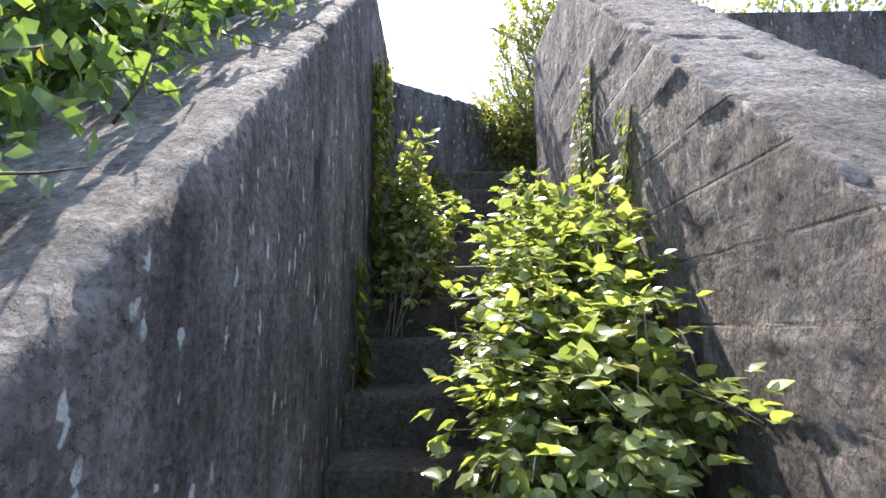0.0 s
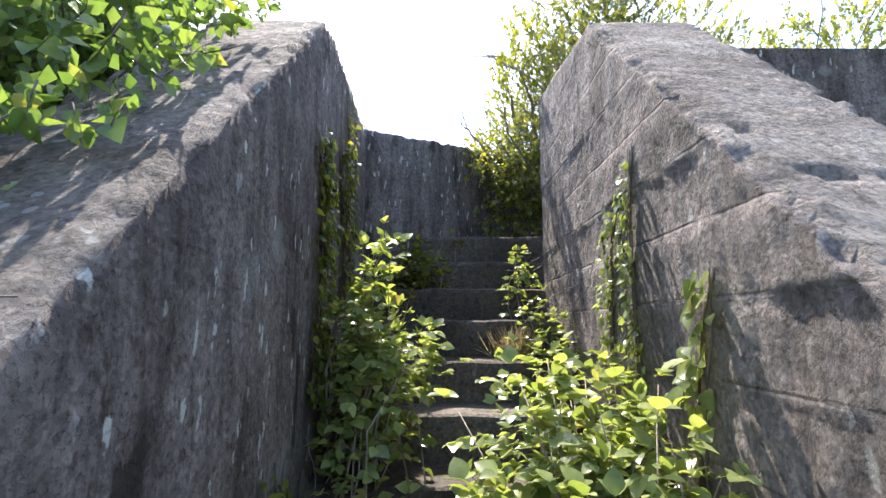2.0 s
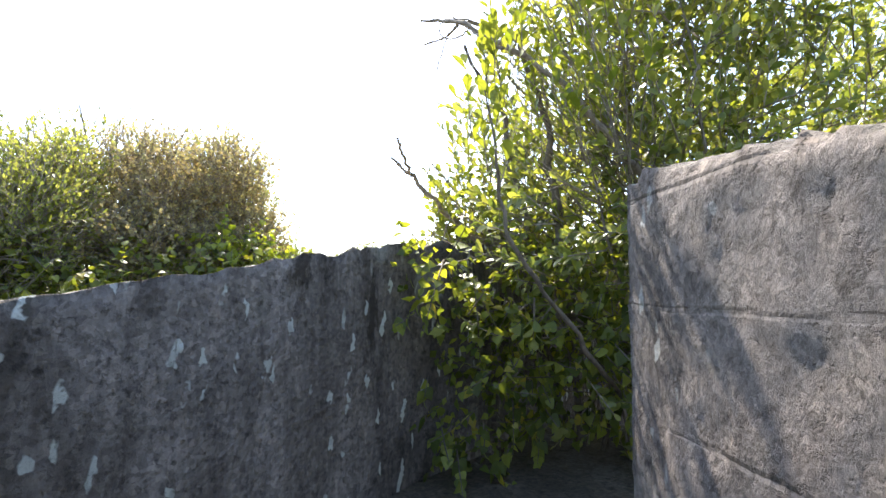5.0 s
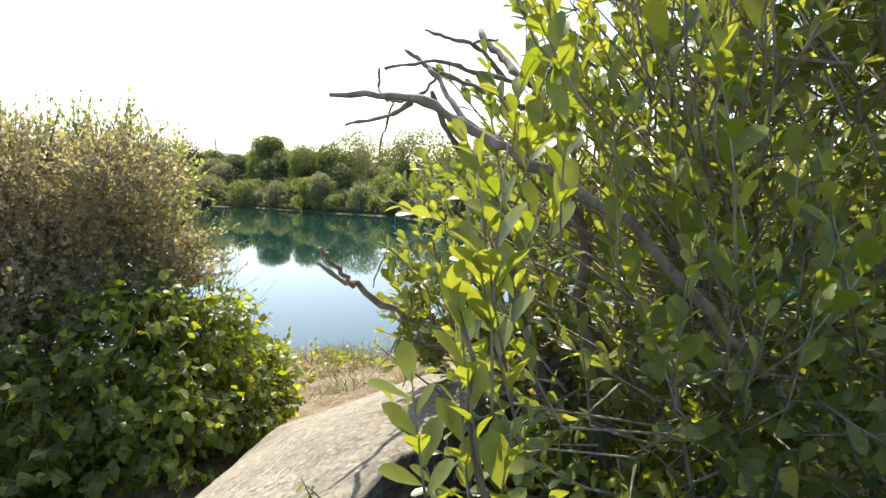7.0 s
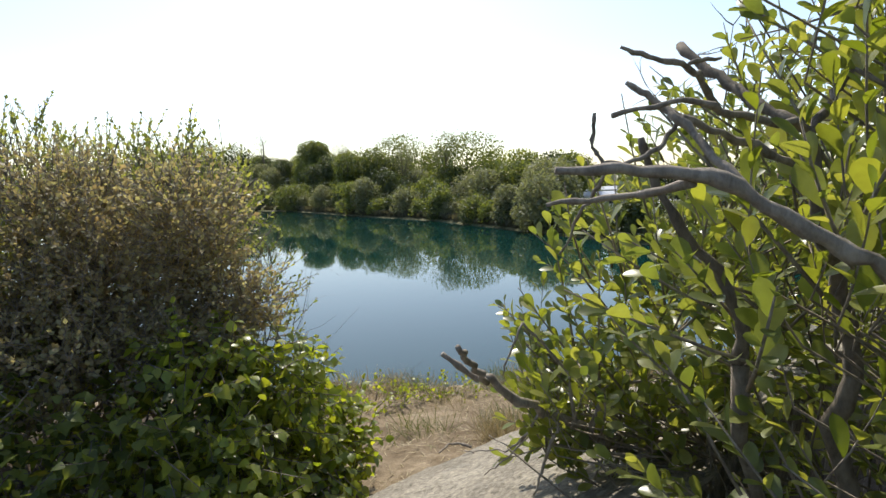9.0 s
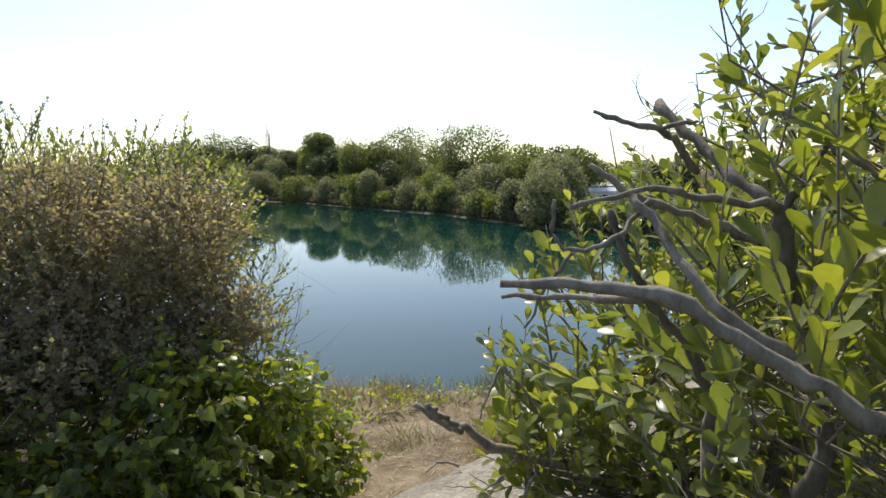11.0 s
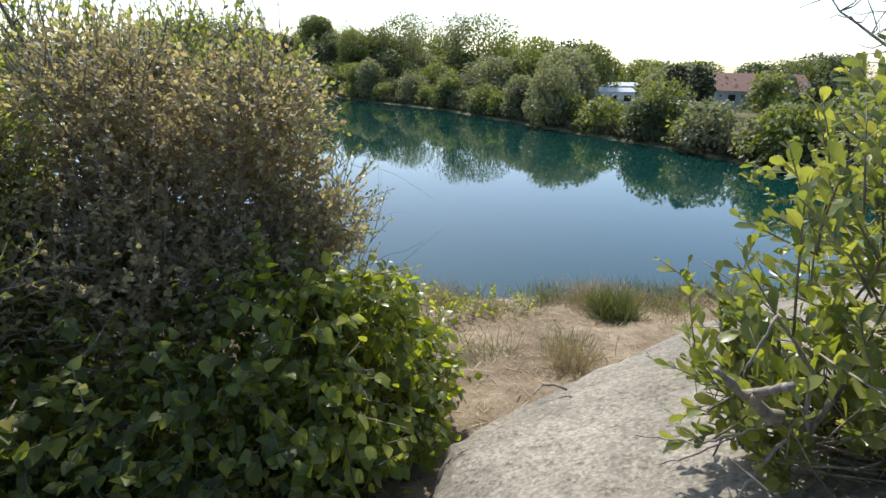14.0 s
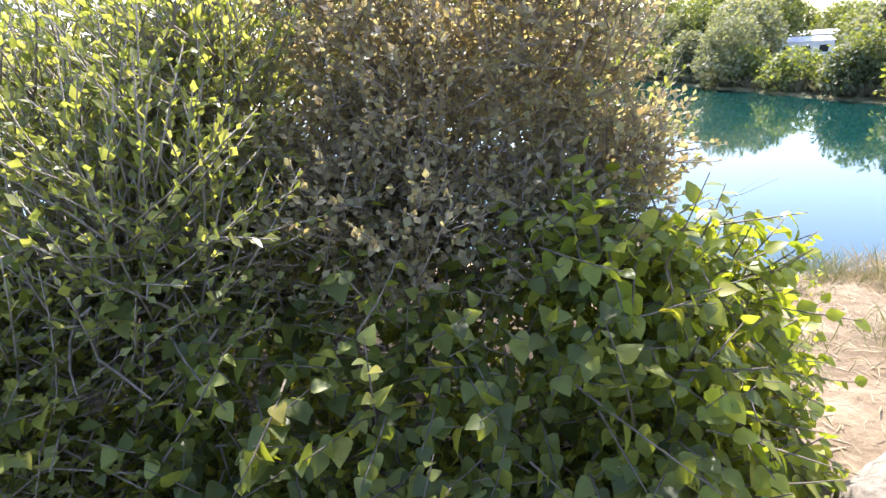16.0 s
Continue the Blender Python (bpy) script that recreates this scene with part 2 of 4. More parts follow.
GRASS_REED = leaf_mat("reed", (0.06, 0.06, 0.035), (0.1, 0.095, 0.055), (0.15, 0.14, 0.085), 0.3, 0.6, None, (1.3, 1.2, 0.8))
# Far leaf tones kept close together, so the colour carries some haze.
LEAF_FAR_LIGHT = leaf_mat("far_yellow_green_leaf", (0.115, 0.145, 0.058), (0.135, 0.165, 0.065), (0.155, 0.185, 0.074), 0.42, 0.6)
LEAF_FAR_DEEP = leaf_mat("far_deep_green_leaf", (0.05, 0.07, 0.034), (0.065, 0.087, 0.042), (0.08, 0.1, 0.05), 0.3, 0.6)

# ---- mesh tools ----
def mesh_from(name, verts, faces, material, smooth=False):
    me = bpy.data.meshes.new(name)
    me.from_pydata([tuple(v) for v in verts], [], [tuple(f) for f in faces])
    me.materials.append(material)
    if smooth:
        me.polygons.foreach_set("use_smooth", [True] * len(me.polygons))
    me.update()
    return me


def part(name, data, material, parent=None, label=""):
    """Links a bmesh or a mesh as one object under its thing."""
    if isinstance(data, bmesh.types.BMesh):
        me = bpy.data.meshes.new(name)
        data.to_mesh(me)
        data.free()
        me.materials.append(material)
        data = me
    ob = new(name, data)
    if parent is not None:
        ob.parent = parent
        ob.matrix_parent_inverse = parent.matrix_basis.inverted()
    if label:
        ob["label"] = label
    return ob


def thing(name, at, label, category, group="", kind=""):
    ob = new(name)
    ob.empty_display_size = 0.1
    ob.matrix_basis = Matrix.Translation(at)
    return tagged(ob, label, category, group, kind)


def tubes(paths, sides=5):
    """Tapered tubes along polylines: [(points, radii), ...] to verts and faces."""
    verts, faces = [], []
    for pts, radii in paths:
        pts = np.asarray(pts, float)
        start = len(verts)
        n = len(pts)
        tang = np.gradient(pts, axis=0)
        tang /= np.linalg.norm(tang, axis=1)[:, None] + 1e-9
        ref = np.array([0.0, 0.0, 1.0]) if abs(tang[0][2]) < 0.9 else np.array([1.0, 0.0, 0.0])
        for i in range(n):
            u = np.cross(tang[i], ref)
            u /= np.linalg.norm(u) + 1e-9
            w = np.cross(tang[i], u)
            for k in range(sides):
                a = 2 * math.pi * k / sides
                verts.append(pts[i] + radii[i] * (math.cos(a) * u + math.sin(a) * w))
        for i in range(n - 1):
            for k in range(sides):
                a, b2 = start + i * sides + k, start + i * sides + (k + 1) % sides
                faces.append((a, b2, b2 + sides, a + sides))
        faces.append(tuple(start + (n - 1) * sides + k for k in range(sides)))
        faces.append(tuple(start + k for k in reversed(range(sides))))
    return verts, faces


OVAL = [(0.0, 0.02), (0.28, 0.3), (0.6, 0.31), (1.0, 0.0)]
OBOVATE = [(0.0, 0.02), (0.2, 0.11), (0.45, 0.21), (0.7, 0.25), (0.89, 0.17), (1.0, 0.0)]
HEART = [(0.0, 0.05), (0.05, 0.33), (0.2, 0.46), (0.42, 0.4), (0.68, 0.24), (1.0, 0.0)]
OVATE = [(0.0, 0.02), (0.13, 0.26), (0.4, 0.41), (0.74, 0.25), (1.0, 0.0)]
PLAIN = [(0.0, 0.02), (0.45, 0.32), (1.0, 0.0)]


def leaf_mesh(name, base, way, face, length, material, outline=OVAL, droop=0.15, fold=0.1, rough=False):
    """Many single leaves as one mesh: base points, directions, facings and lengths as arrays."""
    base, way, face = np.asarray(base, float), np.asarray(way, float), np.asarray(face, float)
    length = np.asarray(length, float)[:, None]
    way = way / (np.linalg.norm(way, axis=1)[:, None] + 1e-9)
    side = np.cross(way, face)
    side /= np.linalg.norm(side, axis=1)[:, None] + 1e-9
    up = np.cross(side, way)
    n = len(base)
    if rough:
        ring = [base, base + length * (0.5 * way + 0.38 * side), base + length * (way - droop * up), base + length * (0.5 * way - 0.38 * side)]
        v = np.stack(ring, 1).reshape(-1, 3)
        tri = np.array([[0, 1, 2], [0, 2, 3]])
        k = 4
    else:
        cols = [base]
        for s, w in outline[1:-1]:
            c = base + length * (s * way - droop * s * s * up)
            cols += [c + length * w * (side + fold * up * 2), c, c + length * w * (-side + fold * up * 2)]
        cols.append(base + length * (way - droop * up))
        v = np.stack(cols, 1).reshape(-1, 3)
        rows = len(outline) - 2
        tri = [[0, 1, 2], [0, 2, 3]]
        for r in range(rows - 1):
            a = 1 + 3 * r
            tri += [[a, a + 3, a + 4], [a, a + 4, a + 1], [a + 1, a + 4, a + 5], [a + 1, a + 5, a + 2]]
        k = 3 * rows + 2
        tri = np.array(tri + [[k - 4, k - 1, k - 3], [k - 3, k - 1, k - 2]])
    f = (np.arange(n)[:, None, None] * k + tri[None]).reshape(-1, 3)
    me = bpy.data.meshes.new(name)
    me.vertices.add(len(v))
    me.vertices.foreach_set("co", v.ravel())
    me.loops.add(f.size)
    me.loops.foreach_set("vertex_index", f.ravel().astype(np.int32))
    me.polygons.add(len(f))
    me.polygons.foreach_set("loop_start", np.arange(0, f.size, 3, dtype=np.int32))
    me.polygons.foreach_set("use_smooth", np.ones(len(f), bool))
    me.materials.append(material)
    me.update(calc_edges=True)
    me.validate()
    return me


def unit(rng, n):
    d = rng.normal(size=(n, 3))
    return d / np.linalg.norm(d, axis=1)[:, None]


def lobe_points(rng, lobes, n, inner=0.7):
    """Points in the shells of ellipsoid lobes (centre, radii), with outward directions."""
    vol = np.array([r[0] * r[1] + r[1] * r[2] + r[0] * r[2] for _, r in lobes])
    pick = rng.choice(len(lobes), n, p=vol / vol.sum())
    c = np.array([k[0] for k in lobes], float)[pick]
    r = np.array([k[1] for k in lobes], float)[pick]
    d = unit(rng, n)
    s = inner + (1.06 - inner) * rng.random(n) ** 0.7
    return c + d * r * s[:, None], d


def limb(rng, start, way, length, radius, steps=6, wander=0.18, lift=0.0, tip=0.25):
    pts, p, d = [np.array(start, float)], np.array(start, float), np.array(way, float) / np.linalg.norm(way)
    for i in range(steps):
        d = d + rng.normal(size=3) * wander + np.array([0, 0, lift])
        d /= np.linalg.norm(d)
        p = p + d * length / steps
        pts.append(p.copy())
    radii = np.linspace(radius, radius * tip, steps + 1)
    return np.array(pts), radii


def box(bm, x0, x1, y0, y1, z0, z1):
    vs = [bm.verts.new((x, y, z)) for x in (x0, x1) for y in (y0, y1) for z in (z0, z1)]
    for f in ((0, 1, 3, 2), (4, 6, 7, 5), (0, 4, 5, 1), (2, 3, 7, 6), (0, 2, 6, 4), (1, 5, 7, 3)):
        bm.faces.new([vs[i] for i in f])
    return vs

# ---- ground and lake ----
WATER_Z = -1.9
SHORE = [(-400, 215), (-90, 190), (-55, 168), (-38, 154), (-13.7, 118), (0, 101), (14, 70.5), (21, 57), (25, 44), (29, 36), (38, 27), (55, 16), (90, 2), (400, -60)]


def shore(x):
    """The far shore's y for each x."""
    for (x0, y0), (x1, y1) in zip(SHORE, SHORE[1:]):
        if x <= x1:
            return y0 + (y1 - y0) * (x - x0) / (x1 - x0)
    return SHORE[-1][1]


def smooth(a, b2, v):
    k = min(max((v - a) / (b2 - a), 0.0), 1.0)
    return k * k * (3 - 2 * k)


def shelf_height(x, y):
    z = 3.08 - 0.15 * (y - 7.0) if y > 7.0 else 3.08 + 0.02 * (7.0 - y)
    return z + 0.035 * noise.noise((x * 1.3, y * 1.3, 3.0)) + 0.036 * noise.noise((x * 4.1, y * 4.1, 5.0)) + 0.02 * noise.noise((x * 11, y * 11, 8.0))


def front_line(x):
    """The inner face of the parapet: y for each x."""
    return 4.3 if x < -0.5 else 4.5 + 1.33 * (x + 0.468) if x < 0.36 else min(5.6 + 1.0 * (x - 0.36), 9.0)


def ground_height(x, y):
    """Low ground in front, the shelf of dry earth behind the parapet, the bank, the lake bed and the land beyond."""
    low = -0.75 + 0.1 * noise.noise((x * 0.3, y * 0.3, 0.0))
    side = low + 2.0 * smooth(-0.5, 3.5, y) if x < -1.0 else low
    edge = front_line(x)
    z = side + (shelf_height(x, min(y, 10.4)) - side) * smooth(edge + 0.1, edge + 0.6, y)
    crest = 10.15 + 0.25 * noise.noise((x * 0.8, 1.0, 2.0)) + 0.02 * x
    if y > crest:
        z += (WATER_Z - 1.5 - z) * smooth(-0.4, 1.0, (y - crest) / 7.0) * smooth(0, 0.6, y - crest)
    inland = (y - shore(x)) * 0.55
    if inland > -5 and y > 15:
        z = WATER_Z - 1.4 + 1.75 * smooth(-5, 0.3, inland) + (0.05 + 0.4 * smooth(10, -45, x)) * max(0.0, min(inland - 3, 30.0))
    return z


def axis(parts):
    out = []
    for a, b2, n in parts:
        out += [a + (b2 - a) * i / n for i in range(n)]
    return out + [parts[-1][1]]


def build_ground():
    xs = axis([(-2500, -200, 10), (-200, -50, 24), (-50, -6, 22), (-6, 5, 110), (5, 60, 44), (60, 200, 20), (200, 2500, 10)])
    ys = axis([(-2500, -60, 8), (-60, 4, 20), (4, 12.5, 100), (12.5, 20, 14), (20, 220, 110), (220, 400, 20), (400, 3500, 10)])
    verts = [(x, y, ground_height(x, y)) for y in ys for x in xs]
    w = len(xs)
    faces = [(j * w + i, j * w + i + 1, (j + 1) * w + i + 1, (j + 1) * w + i) for j in range(len(ys) - 1) for i in range(w - 1)]
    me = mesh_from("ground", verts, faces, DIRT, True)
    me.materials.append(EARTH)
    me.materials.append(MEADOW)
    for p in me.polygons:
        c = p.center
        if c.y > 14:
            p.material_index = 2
        # Darker earth before y 5.2 and left of x -0.9.
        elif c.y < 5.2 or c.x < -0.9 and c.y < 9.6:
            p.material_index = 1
    return tagged(part("ground", me, DIRT), "dry sandy earth with sparse grass above the lake bank", "ground", kind="structure")


build_ground()
water = part("water", mesh_from("water", [(-900, 11.5, WATER_Z), (900, 11.5, WATER_Z), (900, 700, WATER_Z), (-900, 700, WATER_Z)], [(0, 1, 2, 3)], WATER), WATER)
tagged(water, "calm blue-green lake mirroring sky and trees", "lake", kind="structure")


# ---- concrete structure ----
# height of the shuttering boards, and how far each course of them stands proud
BOARD = 0.22
PROUD = {15: 0.2, 14: 0.45, 13: 0.0, 12: 0.65, 11: 0.0, 10: 1.0, 9: 0.8, 8: 0.15, 7: 0.6, 6: 0.1, 5: 0.5, 4: 0.0}


def cast_wall(name, crest, base, x0, x1, materials, seed, step=0.018, amp=0.012, chip=0.03, lip=0.0, pits=()):
    """A cast wall between two x with a (y, z) crest line: worn faces, crumbled arrises."""
    y0, y1 = crest[0][0], crest[-1][0]
    n = int((y1 - y0) / step)
    m, k = (210 if lip else 64), 16
    verts, faces = [], []
    for j in range(n + 1):
        y = y0 + (y1 - y0) * j / n
        for (ya, za), (yb, zb) in zip(crest, crest[1:]):
            if y <= yb + 1e-6:
                top = za + (zb - za) * (y - ya) / (yb - ya)
                break
        line = [(x1, base + (top - base) * (i / m) ** 0.8, (1, 0)) for i in range(m)]
        line += [(x1 + (x0 - x1) * i / k, top, (0, 1)) for i in range(k + 1)]
        line += [(x0, top + (base - top) * i / 12, (-1, 0)) for i in range(1, 13)]
        for i, (x, z, (nx, nz)) in enumerate(line):
            d = amp * (0.7 * noise.noise((x * 2.3 + seed, y * 2.3, z * 2.3)) + 0.5 * noise.noise((x * 11 + seed, y * 11, z * 11)) + 0.35 * noise.noise((x * 31, y * 31 + seed, z * 31)))
            if lip and nx:
                zb = z + 0.02 * noise.noise((y * 9, seed, 2.0)) + 0.016 * noise.noise((y * 31, z * 3, seed))
                k2 = math.floor(zb / BOARD)
                lower, upper = PROUD.get(k2, 0.4), PROUD.get(k2 + 1, 0.4)
                d += lip * (lower + (upper - lower) * smooth(0.84, 1.0, zb / BOARD - k2)) * max(0.15, 0.65 + 1.3 * noise.noise((y * 1.9, k2 * 3.1, seed)))
            x, z2 = x + nx * d * (1 if x1 > x0 else -1), z + nz * d
            rim = min(abs(i - m), abs(i - m - k)) if m - 6 <= i <= m + k else 99
            if rim < 5:
                z2 += (0.016 * noise.noise((x * 38 + seed, y * 38, z * 20)) + 0.012 * noise.noise((x * 17, y * 17, seed))) * (1 - rim / 6)
            for corner in (m, m + k):
                near = abs(i - corner)
                if near <= 1:
                    bite = 0.25 + max(0.0, noise.noise((corner + seed, y * 6, 0.5))) * 0.6 + max(0.0, noise.noise((corner, y * 23 + seed, 1.5))) * 1.3 + max(0.0, noise.noise((corner, y * 47 + seed, 3.5))) * 0.9
                    bite *= chip * (1.0 if near == 0 else 0.35)
                    z2 -= bite
                    x += bite * (0.8 if (corner == m) == (x1 < x0) else -0.8)
            for px, py, rx, ry in pits:
                if nz and ((x - px) / rx) ** 2 + ((y - py) / ry) ** 2 < 1:
                    z2 -= 0.045
            verts.append((x, y, z2))
    w = m + k + 13
    for j in range(n):
        for i in range(w - 1):
            faces.append((j * w + i, (j + 1) * w + i, (j + 1) * w + i + 1, j * w + i + 1))
    faces.append(tuple(reversed(range(w))))
    faces.append(tuple(n * w + i for i in range(w)))
    if x1 < x0:
        faces = [tuple(reversed(f)) for f in faces]
    me = mesh_from(name, verts, faces, materials[0], True)
    me.materials.append(materials[1])
    for p in me.polygons[:n * (w - 1)]:
        if m <= p.index % (w - 1) < m + k:
            p.material_index = 1
    me.polygons[-1].use_smooth = me.polygons[-2].use_smooth = False
    return part(name, me, materials[0])


LEFT_X, RIGHT_X, THICK = -0.468, 0.80, 0.55
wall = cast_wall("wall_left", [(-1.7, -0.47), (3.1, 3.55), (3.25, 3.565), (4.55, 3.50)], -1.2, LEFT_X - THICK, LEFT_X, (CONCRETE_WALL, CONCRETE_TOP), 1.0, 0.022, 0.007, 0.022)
tagged(wall, "weathered concrete stair wall in a shade-darkened tone with sloping chipped coping", "wall", kind="structure")
wall = cast_wall("wall_right", [(-1.45, -0.46), (3.26, 3.64), (4.58, 3.82)], -1.2, RIGHT_X + THICK, RIGHT_X, (CONCRETE, CONCRETE_TOP), 5.0, 0.02, 0.009, 0.028, 0.0105, [(0.98, 1.93, 0.05, 0.018), (1.12, 1.91, 0.045, 0.018), (1.07, 1.68, 0.025, 0.035), (0.9, 2.16, 0.03, 0.03)])
tagged(wall, "rough sunlit concrete stair wall with board marks", "wall", kind="structure")

# front and rear arris of the parapet top, and its worn outer skirt
FRONT = [(-0.95, 3.88, 3.50), (-0.468, 4.5, 3.53), (-0.05, 5.06, 3.66), (0.36, 5.6, 3.76), (0.9, 6.2, 3.80), (2.0, 7.2, 3.82), (3.4, 8.4, 3.82)]
REAR = [(-1.0, 4.6, 3.42), (-0.5, 5.5, 3.38), (-0.28, 6.5, 3.28), (-0.14, 7.12, 3.24), (0.24, 7.46, 3.22), (1.36, 8.34, 3.18), (3.0, 9.4, 3.12)]


def along(line, s):
    s = s * (len(line) - 1)
    i = min(int(s), len(line) - 2)
    return Vector(line[i]).lerp(Vector(line[i + 1]), s - i)


def build_parapet():
    n, m = 110, 40
    verts, faces = [], []
    rows = []
    for j in range(n + 1):
        s = j / n
        f, r = along(FRONT, s), along(REAR, s)
        out = (r - f)
        out.z = 0
        out.normalize()
        line = [Vector((f.x, f.y, z)) for z in (0.8, 1.6, 2.2, 2.6, 2.9, 3.1, 3.3, 3.42)] + [f - Vector((0, 0, 0.05))]
        line += [f.lerp(r, k / m) + Vector((0, 0, 0.03 * math.sin(math.pi * k / m))) for k in range(m + 1)]
        line += [r + out * 0.05 - Vector((0, 0, 0.03)), r + out * 0.12 - Vector((0, 0, 0.1)), r + out * 0.18 - Vector((0, 0, 0.25)), r + out * 0.2 - Vector((0, 0, 0.8))]
        rows.append(line)
    w = len(rows[0])
    for line in rows:
        for i, p in enumerate(line):
            k = noise.noise((p.x * 2.6, p.y * 2.6, p.z * 2.6)) * 0.016 + noise.noise((p.x * 9, p.y * 9, p.z * 9)) * 0.008
            if i < 9:
                p = p + Vector((-0.8, 0.6, 0)) * -k
            else:
                p = p + Vector((0, 0, k))
            if 8 <= i <= 10 or i > w - 6:
                p = p - Vector((0, 0, abs(noise.noise((p.x * 7, p.y * 7, 2.0))) * 0.045))
            verts.append(p)
    for j in range(n):
        for i in range(w - 1):
            faces.append((j * w + i, j * w + i + 1, (j + 1) * w + i + 1, (j + 1) * w + i))
    for j in (0, n):
        faces.append(tuple(j * w + i for i in (range(w) if j else reversed(range(w)))))
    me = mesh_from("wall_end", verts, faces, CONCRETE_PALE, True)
    # Front face gets CONCRETE_WALL, with its shade put into the colour.
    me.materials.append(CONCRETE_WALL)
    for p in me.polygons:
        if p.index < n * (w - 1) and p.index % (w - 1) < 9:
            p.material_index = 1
    return tagged(part("wall_end", me, CONCRETE_PALE), "thick concrete parapet with a broad pale sloping top", "wall", kind="structure")


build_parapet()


def worn_step(x0, x1, y0, y1, z0, z1, seed):
    """One cast step with a rounded, dented nosing and a littered tread."""
    bm = bmesh.new()
    prof = [(y0, z0), (y0, z0 + (z1 - z0) * 0.5), (y0, z1 - 0.03), (y0 + 0.008, z1 - 0.01), (y0 + 0.03, z1), (y0 + 0.12, z1 - 0.004), (y1, z1), (y1, z0)]
    n = 16
    cols = []
    for i in range(n + 1):
        x = x0 + (x1 - x0) * i / n
        dent = abs(noise.noise((x * 4, seed * 3.7, 1.0))) * 0.03
        cols.append([bm.verts.new((x, y + (dent if 2 <= k <= 4 else 0), z - (dent * 0.7 if 2 <= k <= 5 else 0) + 0.006 * noise.noise((x * 9, y * 9, seed)))) for k, (y, z) in enumerate(prof)])
    for a, b2 in zip(cols, cols[1:]):
        for k in range(len(prof)):
            j = (k + 1) % len(prof)
            bm.faces.new((a[k], a[j], b2[j], b2[k]))
    bm.faces.new(cols[0])
    bm.faces.new(list(reversed(cols[-1])))
    bmesh.ops.recalc_face_normals(bm, faces=bm.faces)
    return bm


stairs = tagged(new("stairs"), "worn narrow concrete steps littered with soil", "stairs", kind="structure")
RISE, RUN, STEP_Z = 0.22, 0.36, 2.6


def step_front(k):
    """The nosing's y of step k; the top flights are uneven."""
    return {2: 6.4, 1: 4.92, 0: 4.75, -1: 4.45, -2: 4.03}.get(k, 3.65 + RUN * (k + 3))


def step_top(y):
    """The tread's height under y."""
    return max([STEP_Z + RISE * k for k in range(-14, 2) if step_front(k) <= y] or [STEP_Z - 15 * RISE])


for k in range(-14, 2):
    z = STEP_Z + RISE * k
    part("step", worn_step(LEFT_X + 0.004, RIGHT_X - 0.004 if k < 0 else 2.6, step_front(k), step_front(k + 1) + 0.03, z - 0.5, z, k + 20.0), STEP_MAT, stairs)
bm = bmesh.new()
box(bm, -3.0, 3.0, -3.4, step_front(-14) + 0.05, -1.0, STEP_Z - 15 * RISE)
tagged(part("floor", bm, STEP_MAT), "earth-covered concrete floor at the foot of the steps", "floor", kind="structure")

bm = bmesh.new()
box(bm, 1.95, 6.5, 4.62, 5.05, -0.5, 4.25)
bmesh.ops.bevel(bm, geom=bm.edges[:], offset=0.03, segments=3, affect="EDGES")
bmesh.ops.subdivide_edges(bm, edges=bm.edges[:], cuts=5, use_grid_fill=True)
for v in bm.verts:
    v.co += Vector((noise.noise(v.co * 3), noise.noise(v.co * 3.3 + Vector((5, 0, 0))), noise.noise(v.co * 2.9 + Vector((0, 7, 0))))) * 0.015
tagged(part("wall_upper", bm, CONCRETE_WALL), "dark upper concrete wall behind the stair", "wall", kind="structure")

# ---- plants ----
def twig_leaves(rng, bases, ways, lengths, per, leaf, angle=0.8, start=0.25):
    """Leaves set alternately along twigs: returns base points, directions, facings, lengths and the twigs as tubes."""
    B, D, N, L, T = [], [], [], [], []
    for b2, w, ln in zip(bases, ways, lengths):
        w = w / np.linalg.norm(w)
        bend = rng.normal(size=3) * 0.18 + np.array([0, 0, 0.22])
        pts = np.array([b2 + w * ln * s + bend * ln * s * s * 0.5 for s in (0, 0.35, 0.7, 1.0)])
        T.append((pts, np.array([0.0032, 0.0026, 0.002, 0.0012]) * (0.7 + 2 * ln)))
        side = np.cross(w, rng.normal(size=3))
        side /= np.linalg.norm(side)
        up = np.cross(side, w)
        k = max(3, int(per * ln / 0.3))
        for i in range(k):
            s = start + (1 - start) * (i + rng.random() * 0.5) / k
            p = b2 + w * ln * s + bend * ln * s * s * 0.5
            a = i * 2.4 + rng.normal() * 0.3
            r = math.cos(a) * side + math.sin(a) * up
            tilt = angle * (1 - 0.5 * s) + rng.normal() * 0.15
            D.append(w * math.cos(tilt) + r * math.sin(tilt) + np.array([0, 0, 0.12]))
            N.append(w * 0.8 - r * 0.5 + np.array([0, 0, 0.5]) + rng.normal(size=3) * 0.2)
            B.append(p)
            L.append(leaf * rng.uniform(0.55, 1.2) * (1.0 if s < 0.85 else 0.75))
    return np.array(B), np.array(D), np.array(N), np.array(L), T


